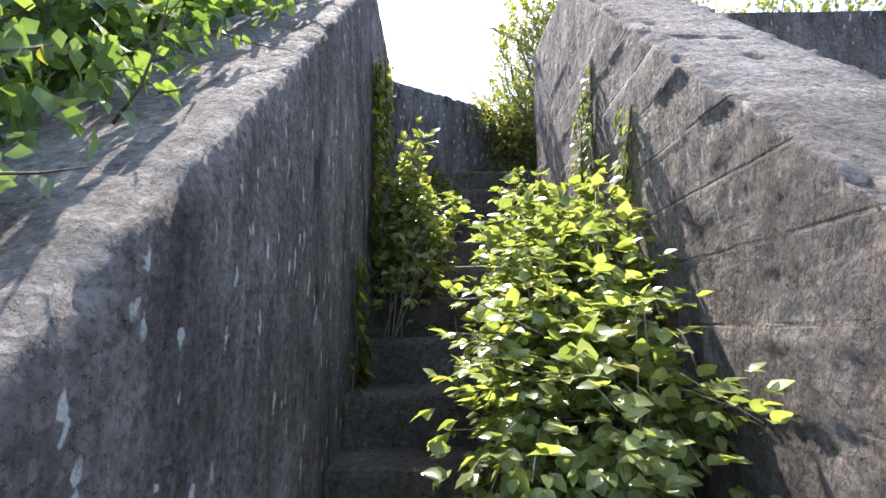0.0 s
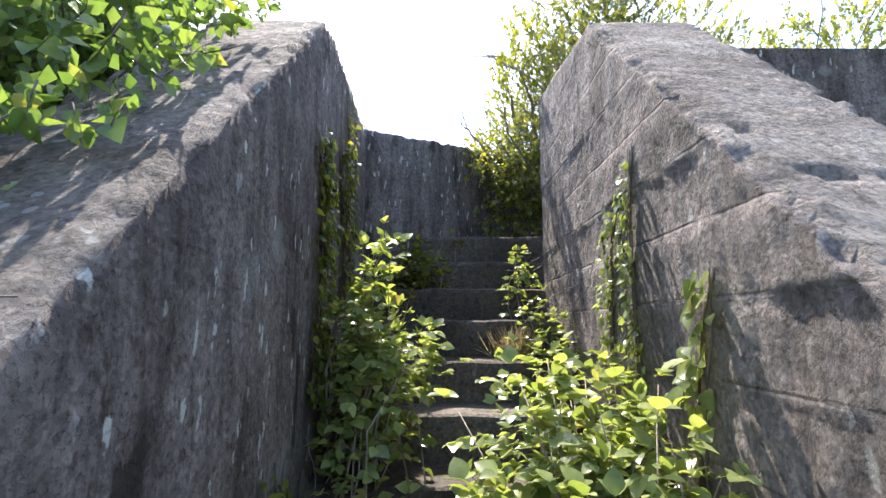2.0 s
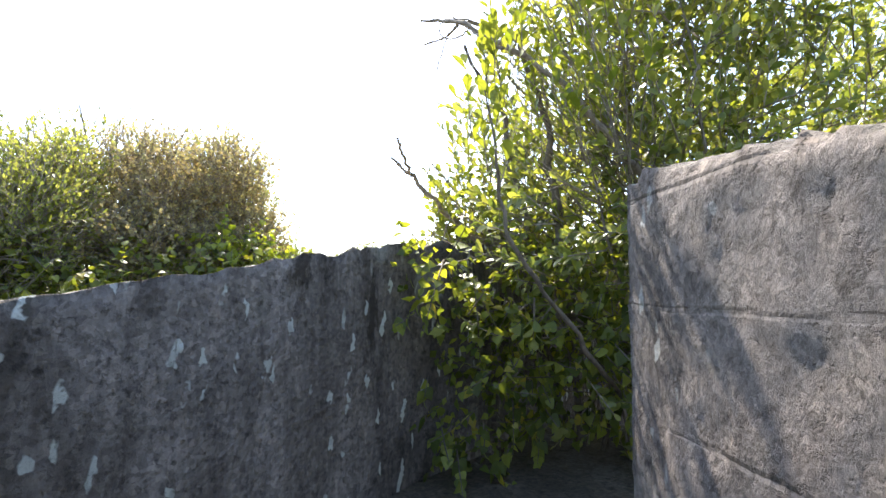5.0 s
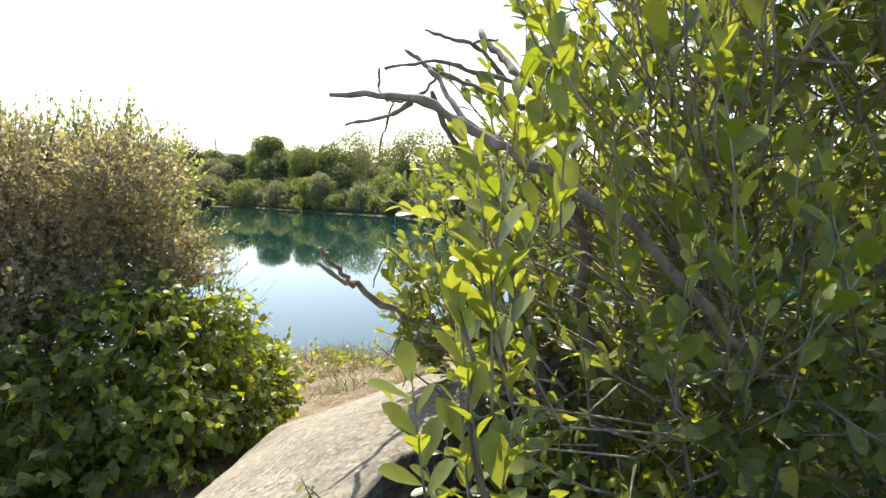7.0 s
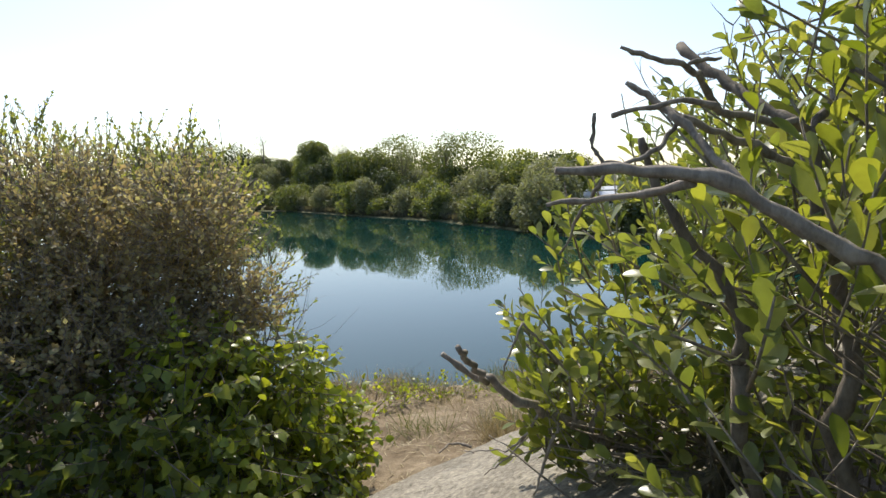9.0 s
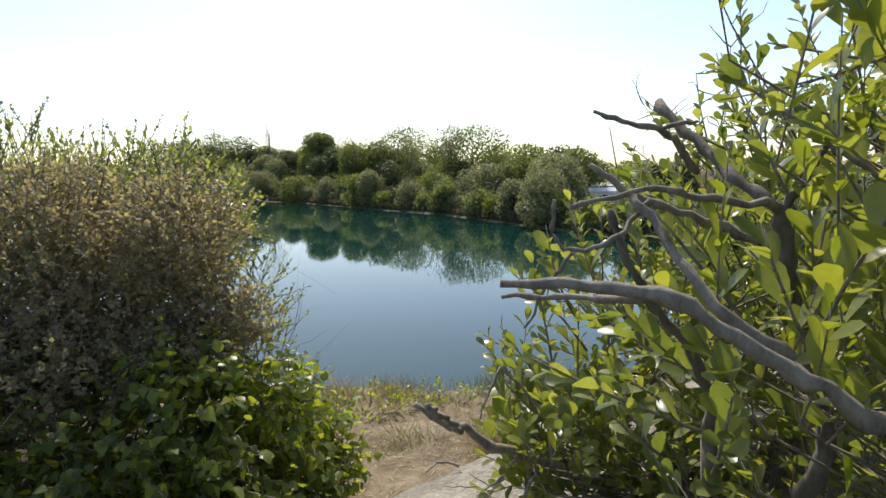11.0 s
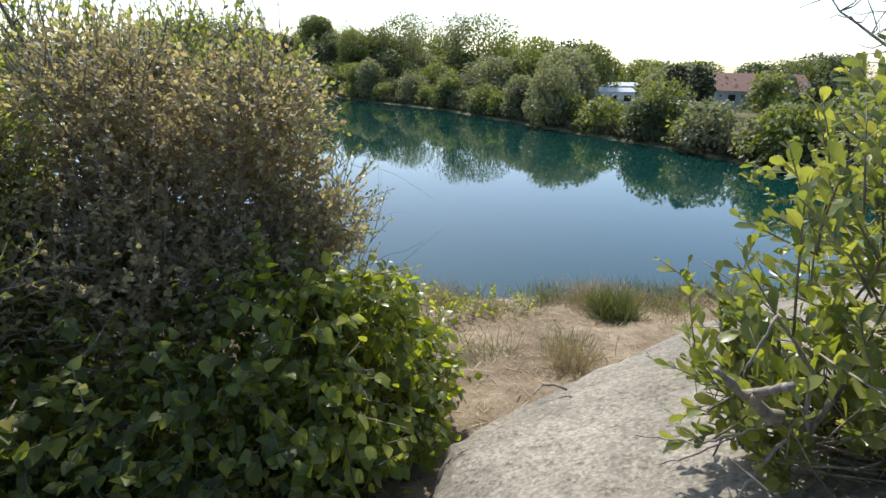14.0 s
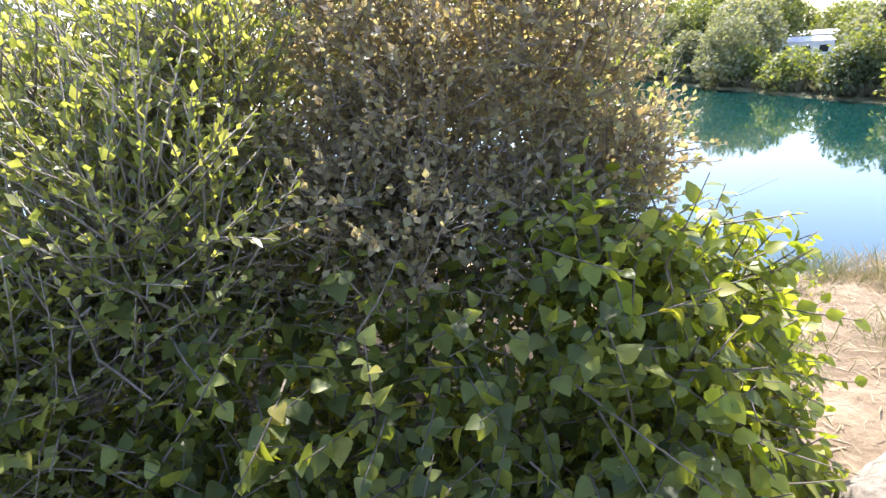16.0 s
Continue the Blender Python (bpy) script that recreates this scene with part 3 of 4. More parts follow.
def leafy_bush(name, root_at, lobes, twigs, per, leaf, material, label, seed, outline=OVAL, stems=14, stem_r=0.022, twig_len=(0.18, 0.4), inner=0.35,
               lift=0.4, angle=0.8, spread=0.3, category="bush", bark_mat=None, keep=None, droop=0.15, group="", small=False):
    rng = np.random.default_rng(seed)
    root_at = np.array(root_at, float)
    root = thing(name, root_at, label, category, group)
    p, out = lobe_points(rng, lobes, twigs, inner)
    if keep is not None:
        ok = np.array([keep(q) for q in p])
        p, out = p[ok], out[ok]
    way = out * 0.7 + unit(rng, len(p)) * 0.6 + np.array([0, 0, lift])
    ln = rng.uniform(*twig_len, len(p))
    B, D, N, L, T = twig_leaves(rng, p - way / np.linalg.norm(way, axis=1)[:, None] * ln[:, None] * 0.6, way, ln, per, leaf, angle)
    if keep is not None:
        ok = np.array([keep(q) for q in B])
        B, D, N, L = B[ok], D[ok], N[ok], L[ok]
    big = []
    for i in range(stems):
        c, r = lobes[i % len(lobes)]
        aim = np.array(c) + unit(rng, 1)[0] * np.array(r) * 0.75
        s = root_at + np.array([rng.normal() * spread, rng.normal() * spread, -0.04])
        d = aim - s
        pts, rad = limb(rng, s, d + np.array([0, 0, 0.3]), np.linalg.norm(d) * 1.05, stem_r * rng.uniform(0.5, 1.3), 8, 0.12)
        big.append((pts, rad))
        for q in (3, 4, 5, 6, 7):
            e = limb(rng, pts[q], unit(rng, 1)[0] + np.array([0, 0, 0.4]), rng.uniform(0.25, 0.6), rad[q] * 0.6, 5, 0.2)
            big.append(e)
    for i in range(0, len(big), 6):
        part("stem", mesh_from("stem", *tubes(big[i:i + 6], 6), bark_mat or BARK, True), BARK, root)
    tagged(part("twig", mesh_from("twig", *tubes(T, 3), bark_mat or TWIG, True), TWIG, root), kind="stuff")
    tagged(part("foliage", leaf_mesh("foliage", B, D, N, L, material, outline, droop, rough=small), material, root), kind="stuff")
    return root


def clear_of_path(q):
    """Keeps leaves out of the way that is walked."""
    x, y, z = q
    if y > 5.95 and x < 1.3 and z > 4.5 + 0.8 * (x - 0.55):
        return False
    return not (z > 3.5 and x < 0.62 - 0.45 * max(0.0, min(1.0, (y - 5.2) / 1.0)) and y < 6.3) and not (y < 4.9 and x < 0.72) and not (abs(y - 4.5) < 0.5 and x < 1.4)


sallow = leafy_bush("sallow_bush", (1.45, 5.75, 2.8),
                    [((1.35, 5.75, 4.0), (0.75, 0.6, 1.1)), ((1.6, 5.8, 5.2), (0.7, 0.65, 1.0)), ((2.3, 5.9, 4.3), (0.9, 0.6, 1.4)), ((1.05, 6.5, 4.15), (0.55, 0.5, 0.5)), ((1.8, 6.9, 4.4), (0.9, 0.6, 0.8)), ((0.86, 6.42, 3.88), (0.36, 0.26, 0.2)), ((0.6, 6.5, 3.88), (0.22, 0.2, 0.18))],
                    2150, 12, 0.06, LEAF_SALLOW, "sunlit sallow bush with bare broken branches beside the parapet", 11, OBOVATE, 20, 0.011, keep=clear_of_path, spread=0.2, inner=0.25)


def branch_part(parent, name, lines, material, label, seed, sides=7):
    """Bare limbs through given points, with knots and splintered ends."""
    rng = np.random.default_rng(seed)
    out = []
    for pts, r0, r1 in lines:
        pts = np.array(pts, float)
        fine = []
        for a, b2 in zip(pts, pts[1:]):
            for k in range(5):
                fine.append(a + (b2 - a) * k / 5)
        fine.append(pts[-1])
        fine = np.array(fine)
        fine[1:-1] += rng.normal(size=(len(fine) - 2, 3)) * 0.13 * np.linalg.norm(fine[1:-1] - fine[:-2], axis=1)[:, None]
        rad = np.linspace(r0, r1, len(fine)) * (1 + 0.15 * rng.normal(size=len(fine)))
        out.append((fine, np.maximum(rad, 0.0015)))
    return part(name, mesh_from(name, *tubes(out, sides), material, True), material, parent, label)


branch_part(sallow, "dead_branch", [
    ([(1.700, 5.650, 3.500), (1.250, 5.520, 4.050), (0.930, 5.450, 4.360), (0.684, 5.440, 4.500), (0.617, 5.450, 4.542), (0.543, 5.460, 4.588), (0.457, 5.470, 4.603), (0.371, 5.476, 4.603)], 0.0135, 0.0055),
    ([(0.517, 5.470, 4.587), (0.464, 5.550, 4.570), (0.386, 5.599, 4.561)], 0.0055, 0.0035),
], TWIG, "thick grey dead branch with a split end", 31)
branch_part(sallow, "dead_branch", [
    ([(0.697, 5.500, 4.509), (0.618, 5.530, 4.562), (0.583, 5.620, 4.650), (0.558, 5.660, 4.693), (0.515, 5.677, 4.726)], 0.0085, 0.0045),
    ([(0.789, 5.720, 4.607), (0.666, 5.700, 4.653), (0.571, 5.670, 4.686)], 0.0065, 0.005),
], TWIG, "grey dead branch forking upwards", 32)
branch_part(sallow, "bough", [
    ([(1.120, 5.950, 2.850), (1.040, 5.880, 3.600), (0.960, 5.820, 4.150), (0.969, 5.810, 4.283), (0.905, 5.780, 4.428), (0.845, 5.750, 4.557), (0.818, 5.737, 4.655), (0.785, 5.800, 4.699), (0.771, 5.880, 4.752), (0.733, 6.000, 4.848)], 0.021, 0.0075),
    ([(0.819, 5.737, 4.651), (0.862, 5.750, 4.703), (0.924, 5.800, 4.758)], 0.008, 0.004),
], BARK, "bare brown upright stem", 33)
branch_part(sallow, "dead_branch", [
    ([(0.813, 5.735, 4.655), (0.667, 5.680, 4.681), (0.572, 5.630, 4.693), (0.471, 5.598, 4.672)], 0.0065, 0.003),
], TWIG, "thin curved dead branch", 34)
branch_part(sallow, "dead_twig", [
    ([(0.592, 5.660, 4.676), (0.550, 5.650, 4.632), (0.506, 5.645, 4.610), (0.472, 5.640, 4.615), (0.458, 5.640, 4.636), (0.459, 5.637, 4.681)], 0.0038, 0.0026),
    ([(0.486, 5.645, 4.609), (0.461, 5.700, 4.550), (0.439, 5.758, 4.475)], 0.003, 0.0018),
], TWIG, "hooked dead twig", 35)
branch_part(sallow, "dead_branch", [
    ([(0.790, 5.950, 4.713), (0.722, 5.900, 4.772), (0.686, 5.880, 4.789), (0.634, 5.870, 4.797), (0.571, 5.868, 4.818)], 0.007, 0.004),
    ([(0.696, 5.880, 4.789), (0.764, 5.900, 4.802)], 0.004, 0.003),
], TWIG, "short broken dead branch", 36)
branch_part(sallow, "bough", [
    ([(1.050, 6.050, 2.900), (0.920, 5.950, 3.700), (0.763, 5.820, 4.237), (0.765, 5.800, 4.309), (0.731, 5.790, 4.403), (0.669, 5.790, 4.485), (0.605, 5.790, 4.577), (0.579, 5.790, 4.657)], 0.016, 0.006),
], BARK, "bent grey stem", 37)
branch_part(sallow, "stub_branch", [
    ([(1.150, 6.600, 3.300), (0.980, 6.550, 3.620), (0.720, 6.439, 3.817), (0.558, 6.300, 3.944), (0.349, 6.120, 4.124), (0.246, 6.081, 4.212)], 0.022, 0.007),
    ([(0.349, 6.120, 4.127), (0.305, 6.020, 4.209), (0.277, 5.940, 4.270)], 0.0085, 0.006),
    ([(0.661, 6.360, 3.872), (0.693, 6.350, 4.007), (0.854, 6.400, 4.029)], 0.008, 0.004),
    ([(0.604, 6.300, 3.931), (0.585, 6.300, 4.079), (0.513, 6.280, 4.165), (0.458, 6.270, 4.228)], 0.006, 0.003),
    ([(0.458, 6.270, 4.228), (0.410, 6.250, 4.135), (0.403, 6.250, 4.095)], 0.0035, 0.002),
], TWIG, "forked broken grey branch stub", 38)
branch_part(sallow, "dead_twig", [
    ([(0.496, 6.250, 3.992), (0.478, 6.350, 3.878), (0.425, 6.420, 3.799), (0.308, 6.500, 3.765)], 0.004, 0.0016),
    ([(0.554, 6.280, 3.951), (0.515, 6.300, 3.815), (0.490, 6.320, 3.721)], 0.005, 0.0025),
    ([(0.478, 6.350, 3.873), (0.415, 6.400, 3.780), (0.363, 6.450, 3.711)], 0.003, 0.0014),
    ([(0.439, 6.400, 3.819), (0.380, 6.450, 3.837)], 0.002, 0.001),
], TWIG, "drooping dead twigs", 39)

# the yellow-lit sprigs that reach out over the parapet and the steps
rng = np.random.default_rng(77)
sprig_b, sprig_w, sprig_l = [], [], []
for k in range(9):
    sprig_b.append(np.array([0.58 + rng.normal() * 0.03, 5.08 + rng.normal() * 0.03, 3.84 + 0.047 * k]))
    sprig_w.append(np.array([-0.12 + rng.normal() * 0.16, -0.08 + rng.normal() * 0.12, 1.0]))
    sprig_l.append(rng.uniform(0.2, 0.3))
for k in range(46):
    q = np.array([rng.uniform(0.52, 0.95), rng.uniform(6.2, 6.7), rng.uniform(3.7, 4.0)])
    sprig_b.append(q)
    sprig_w.append(np.array([-0.3 + rng.normal() * 0.4, rng.normal() * 0.4, 0.9]))
    sprig_l.append(rng.uniform(0.16, 0.28))
for k in range(60):
    sprig_b.append(np.array([rng.uniform(0.74, 1.25), rng.uniform(5.5, 5.85), rng.uniform(4.1, 5.0)]))
    sprig_w.append(np.array([-0.3 + rng.normal() * 0.3, -0.3 + rng.normal() * 0.3, 0.9]))
    sprig_l.append(rng.uniform(0.15, 0.32))
for k in range(36):
    sprig_b.append(np.array([rng.uniform(0.64, 1.2), rng.uniform(5.15, 5.36), rng.uniform(4.0, 4.7)]))
    sprig_w.append(np.array([-0.2 + rng.normal() * 0.3, -0.1 + rng.normal() * 0.3, 0.9]))
    sprig_l.append(rng.uniform(0.15, 0.3))
B, D, N, L, T = twig_leaves(rng, sprig_b, sprig_w, sprig_l, 11, 0.06)
for k, (pts, radii) in enumerate(T):
    if k >= 55:
        hub = np.array([1.25 + 0.15 * rng.random(), 5.75, pts[0][2] - 0.25])
        pts = np.vstack([hub, (hub + pts[0]) / 2 - np.array([0, 0, 0.05]), pts])
        radii = np.concatenate([[0.006, 0.005], radii])
    elif k >= 9:
        hub = np.array([0.95 + 0.3 * rng.random(), 6.3 + 0.2 * rng.random(), 3.72])
        pts = np.vstack([hub, hub * 0.5 + pts[0] * 0.5, pts])
        radii = np.concatenate([[0.009, 0.007], radii])
    part("shoot", mesh_from("shoot", *tubes([(pts, radii * 0.55)], 4), TWIG, True), TWIG, sallow)
way_past = np.array([(0.48, 4.45, 4.45), (0.41, 4.55, 4.49), (0.345, 4.72, 4.5), (0.29, 4.84, 4.57), (0.243, 4.89, 4.6), (0.32, 4.92, 4.73)])
open_air = np.min(np.linalg.norm(B[:, None] - way_past[None], axis=2), axis=1) > 0.4
B, D, N, L = B[open_air], D[open_air], N[open_air], L[open_air]
shared = {}
for i in range(min(len(B), 290)):
    size = round(float(L[i]) / 0.006)
    if size not in shared:
        shared[size] = leaf_mesh("leaf", [(0, 0, 0)], [(0, 0, 1)], [(0, 1, 0)], [size * 0.006], LEAF_SPRIG, OBOVATE)
    w = Vector(D[i]).normalized()
    f = Vector(N[i])
    s = w.cross(f).normalized()
    f = s.cross(w)
    ob = new("leaf", shared[size])
    ob.parent = sallow
    ob.matrix_parent_inverse = sallow.matrix_basis.inverted()
    ob.matrix_basis = Matrix.Translation(Vector(B[i])) @ Matrix((s, f, w)).transposed().to_4x4()
if len(B) > 290:
    tagged(part("foliage", leaf_mesh("foliage", B[290:], D[290:], N[290:], L[290:], LEAF_SPRIG, OBOVATE), LEAF_SPRIG, sallow), kind="stuff")
branch_part(sallow, "bough", [([(1.3, 5.7, 3.0), (1.0, 5.35, 3.3), (0.76, 5.2, 3.55), (0.63, 5.1, 3.75), (0.58, 5.07, 4.0), (0.55, 5.05, 4.3)], 0.012, 0.003)], BARK, "", 34)


def bare_crown(parent, at, height, count, seed):
    """A dead top of thin forking twigs."""
    rng = np.random.default_rng(seed)
    at = np.array(at, float)
    for k in range(count):
        main = limb(rng, at + rng.normal(size=3) * np.array([0.12, 0.1, 0.05]), np.array([-0.25 + rng.normal() * 0.35, rng.normal() * 0.3, 1.0]), height * rng.uniform(0.6, 1.1), 0.008, 8, 0.12)
        lines = [main]
        for i in range(2, 9):
            for _ in range(2):
                lines.append(limb(rng, main[0][i], np.array([rng.normal(), rng.normal() * 0.6, 0.5 + rng.normal() * 0.4]), height * rng.uniform(0.12, 0.34), 0.0035, 4, 0.3))
        part("dead_twig", mesh_from("dead_twig", *tubes(lines, 4), TWIG, True), TWIG, parent, "bare dead forked twig")


bare_crown(sallow, (1.6, 7.5, 4.6), 0.75, 4, 33)

leafy_bush("sallow_bush", (4.2, 8.2, 2.9), [((3.8, 8.2, 4.4), (1.6, 1.0, 1.5)), ((5.2, 7.6, 4.6), (1.5, 1.2, 1.7)), ((2.9, 8.9, 4.0), (0.9, 0.7, 0.9)), ((5.4, 7.4, 5.4), (1.3, 0.9, 1.0)), ((4.0, 7.5, 5.05), (1.0, 0.7, 0.9)), ((7.2, 7.4, 5.2), (1.4, 0.9, 1.1))],
           1500, 9, 0.075, LEAF_SALLOW, "tall green sallow thicket behind the parapet", 12, stems=20, spread=0.5)
leafy_bush("withered_bush", (-1.7, 7.9, 3.0), [((-1.0, 7.6, 4.42), (0.32, 0.3, 0.36)), ((-1.35, 7.6, 4.15), (0.42, 0.4, 0.36)), ((-1.65, 7.75, 4.5), (0.36, 0.4, 0.34)), ((-1.55, 7.35, 3.85), (0.6, 0.4, 0.3)), ((-0.8, 7.65, 4.02), (0.24, 0.25, 0.18)), ((-1.0, 7.5, 3.88), (0.34, 0.3, 0.26)), ((-1.7, 7.5, 4.0), (0.5, 0.4, 0.35))],
           4600, 16, 0.03, LEAF_BROWN, "half-withered olive-brown shrub above ivy", 13, OVAL, 16, 0.01, (0.08, 0.2), spread=0.3, lift=0.3, inner=0.3, angle=1.15, small=True)
leafy_bush("elder_bush", (-2.6, 8.6, 2.9), [((-2.5, 8.6, 4.45), (0.85, 0.6, 0.65)), ((-2.35, 7.5, 4.25), (0.45, 0.4, 0.5)), ((-3.5, 8.3, 4.3), (0.9, 0.7, 0.65)), ((-1.6, 8.6, 4.45), (0.6, 0.5, 0.55)), ((-1.25, 8.35, 4.42), (0.4, 0.36, 0.42))],
           2900, 10, 0.042, LEAF_ELDER, "yellow-green leafy bush behind the withered shrub", 14, PLAIN, stems=26, spread=0.4, twig_len=(0.16, 0.42), lift=0.4)
leafy_bush("elder_bush", (-3.0, 7.0, 2.95), [((-2.6, 7.1, 4.0), (0.6, 0.5, 0.5)), ((-2.05, 7.3, 4.2), (0.32, 0.32, 0.42)), ((-2.0, 6.95, 3.92), (0.38, 0.34, 0.4)), ((-2.35, 6.65, 3.6), (0.4, 0.34, 0.36)), ((-3.4, 6.9, 4.1), (0.8, 0.6, 0.65))],
           3300, 11, 0.038, LEAF_ELDER, "fine-leaved green bush overhanging the ivy", 15, PLAIN, stems=18, spread=0.3)
leafy_bush("willow_sapling", (-0.75, 8.1, 3.0), [((-0.78, 8.0, 3.85), (0.26, 0.25, 0.5))], 260, 12, 0.03, LEAF_SALLOW, "thin feathery willow sapling at the ivy's edge", 16, OBOVATE, 5, 0.005, (0.1, 0.22), spread=0.1)


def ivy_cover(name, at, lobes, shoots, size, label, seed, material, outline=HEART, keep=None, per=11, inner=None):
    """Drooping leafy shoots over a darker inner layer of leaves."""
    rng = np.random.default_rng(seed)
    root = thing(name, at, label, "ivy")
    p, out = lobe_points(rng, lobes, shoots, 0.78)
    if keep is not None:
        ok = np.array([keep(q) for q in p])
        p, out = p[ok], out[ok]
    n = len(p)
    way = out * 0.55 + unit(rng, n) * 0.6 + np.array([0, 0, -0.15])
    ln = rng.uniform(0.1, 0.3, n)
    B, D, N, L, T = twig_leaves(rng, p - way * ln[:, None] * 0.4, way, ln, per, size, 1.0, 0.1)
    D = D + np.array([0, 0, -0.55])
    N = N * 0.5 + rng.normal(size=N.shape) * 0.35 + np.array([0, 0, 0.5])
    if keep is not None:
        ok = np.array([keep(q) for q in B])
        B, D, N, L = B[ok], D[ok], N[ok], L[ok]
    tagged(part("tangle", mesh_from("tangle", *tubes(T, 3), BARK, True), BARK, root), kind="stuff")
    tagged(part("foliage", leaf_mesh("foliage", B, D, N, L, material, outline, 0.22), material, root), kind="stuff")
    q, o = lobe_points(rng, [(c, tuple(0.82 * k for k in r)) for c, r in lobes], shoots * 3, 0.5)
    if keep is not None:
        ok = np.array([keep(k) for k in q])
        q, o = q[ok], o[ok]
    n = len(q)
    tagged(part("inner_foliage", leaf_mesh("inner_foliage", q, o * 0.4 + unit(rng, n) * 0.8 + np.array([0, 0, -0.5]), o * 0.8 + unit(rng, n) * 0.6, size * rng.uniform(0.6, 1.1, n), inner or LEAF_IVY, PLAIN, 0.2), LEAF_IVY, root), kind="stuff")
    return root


ivy_cover("ivy_mound", (-1.6, 7.3, 3.0), [((-0.66, 7.55, 3.24), (0.38, 0.38, 0.4)), ((-0.95, 7.2, 3.38), (0.5, 0.45, 0.44)), ((-1.5, 7.1, 3.38), (0.6, 0.5, 0.46)), ((-2.2, 6.9, 3.4), (0.7, 0.5, 0.48)), ((-3.0, 6.6, 3.5), (0.8, 0.6, 0.6)),
                                          ((-0.8, 6.95, 3.15), (0.45, 0.35, 0.3)), ((-1.5, 6.65, 3.15), (0.7, 0.35, 0.3))],
          1700, 0.056, "dense green ivy mound with glossy leaves", 21, LEAF_IVY)
ivy_cover("ivy_fringe", (-0.45, 7.7, 3.0), [((-0.44, 7.7, 3.3), (0.2, 0.25, 0.28)), ((-0.3, 7.5, 3.18), (0.14, 0.3, 0.16)), ((-0.55, 7.45, 3.62), (0.25, 0.2, 0.22)), ((-0.6, 7.1, 3.3), (0.2, 0.3, 0.3)), ((-0.85, 7.3, 3.75), (0.3, 0.25, 0.2))],
          480, 0.056, "young yellow-green climbing leaves at the mound edge", 24, LEAF_IVY_LIT, OVATE)
# Last two lobes are sallow foliage, put in the darker ivy leaf for shade.
ivy_cover("ivy_and_shaded_sallow", (0.75, 5.75, 2.85), [((0.62, 5.62, 3.25), (0.22, 0.2, 0.4)), ((0.9, 5.85, 3.35), (0.3, 0.25, 0.45)), ((0.4, 5.45, 3.6), (0.15, 0.14, 0.14)), ((1.1, 5.7, 3.5), (0.4, 0.3, 0.45)), ((1.6, 5.5, 3.5), (0.55, 0.35, 0.65))],
          420, 0.05, "dark ivy hanging on the parapet face, with sallow foliage darkened for shade", 23, LEAF_IVY)
def off_coping(q):
    """Keeps the ivy above the coping and off its inner half."""
    x, y, z = q
    edge = -0.62 + 0.07 * noise.noise((y * 3, 0.0, 7.0))
    over = z - (1.31 + 0.86 * (min(y, 2.95) - 0.4))
    return x < edge and (x < -1.03 or over > 0.02) and over < 0.08 + 0.6 * (edge - x)


ivy_cover("ivy_bank", (-1.7, 1.2, 0.6), [((-1.02, -0.1 + 0.4 * k, 1.0 + 0.344 * k), (0.52, 0.4, 0.36)) for k in range(8)] + [((-1.9, 0.2 + 0.7 * k, 1.5 + 0.6 * k), (0.8, 0.6, 0.65)) for k in range(5)],
          5000, 0.062, "sunlit ivy bank spilling over the stair wall coping", 22, LEAF_IVY_BANK, keep=off_coping, inner=LEAF_IVY_BANK)


def strand(name, wall_x, side, line, width, count, size, label, seed, material):
    """A climbing strand that clings to a wall along a (y, z) line."""
    rng = np.random.default_rng(seed)
    line = np.array(line, float)
    root = thing(name, (wall_x, line[-1][0], line[-1][1]), label, "ivy")
    s = rng.random(count) ** 0.8
    idx = s * (len(line) - 1)
    i = np.minimum(idx.astype(int), len(line) - 2)
    f = (idx - i)[:, None]
    yz = line[i] * (1 - f) + line[i + 1] * f
    w = width * (0.35 + 0.65 * s)
    p = np.stack([wall_x + side * rng.uniform(0.01, 0.06, count), yz[:, 0] + rng.normal(size=count) * w, yz[:, 1] + rng.normal(size=count) * 0.02], 1)
    way = np.stack([side * rng.uniform(0.1, 0.8, count), rng.normal(size=count) * 0.6, -np.abs(rng.normal(size=count)) * 0.6 - 0.2], 1)
    face = np.stack([side * np.ones(count), rng.normal(size=count) * 0.4 , 0.5 + rng.normal(size=count) * 0.3], 1)
    tagged(part("foliage", leaf_mesh("foliage", p, way, face, size * rng.uniform(0.5, 1.2, count), material, HEART, 0.2), material, root), kind="stuff")
    stems = []
    for k in range(3):
        pts = [np.array([wall_x + side * 0.012, y + rng.normal() * width * 0.4, z]) for y, z in line]
        stems.append((np.array(pts), np.linspace(0.003, 0.006, len(pts))))
    part("stem", mesh_from("stem", *tubes(stems, 4), BARK, True), BARK, root)
    return root


strand("climbing_ivy", RIGHT_X, -1, [(2.72, 2.8), (2.75, 2.55), (2.74, 2.3), (2.70, 1.9)], 0.035, 200, 0.036, "thin ivy strand climbing the sunlit wall", 41, LEAF_BRAMBLE)
strand("climbing_ivy", RIGHT_X, -1, [(2.90, 2.62), (2.97, 2.45), (3.02, 2.2), (3.05, 1.85)], 0.04, 190, 0.036, "thin ivy strand climbing the sunlit wall", 42, LEAF_BRAMBLE)
strand("climbing_ivy", RIGHT_X, -1, [(2.14, 2.28), (2.2, 2.1), (2.25, 1.9), (2.3, 1.5)], 0.05, 70, 0.06, "leafy ivy shoot against the sunlit wall", 43, LEAF_BRAMBLE)
strand("climbing_ivy", LEFT_X, 1, [(2.95, 2.95), (3.08, 2.72), (3.08, 2.4), (2.95, 1.8)], 0.09, 560, 0.04, "dark ivy climbing the shaded wall", 44, LEAF_IVY)
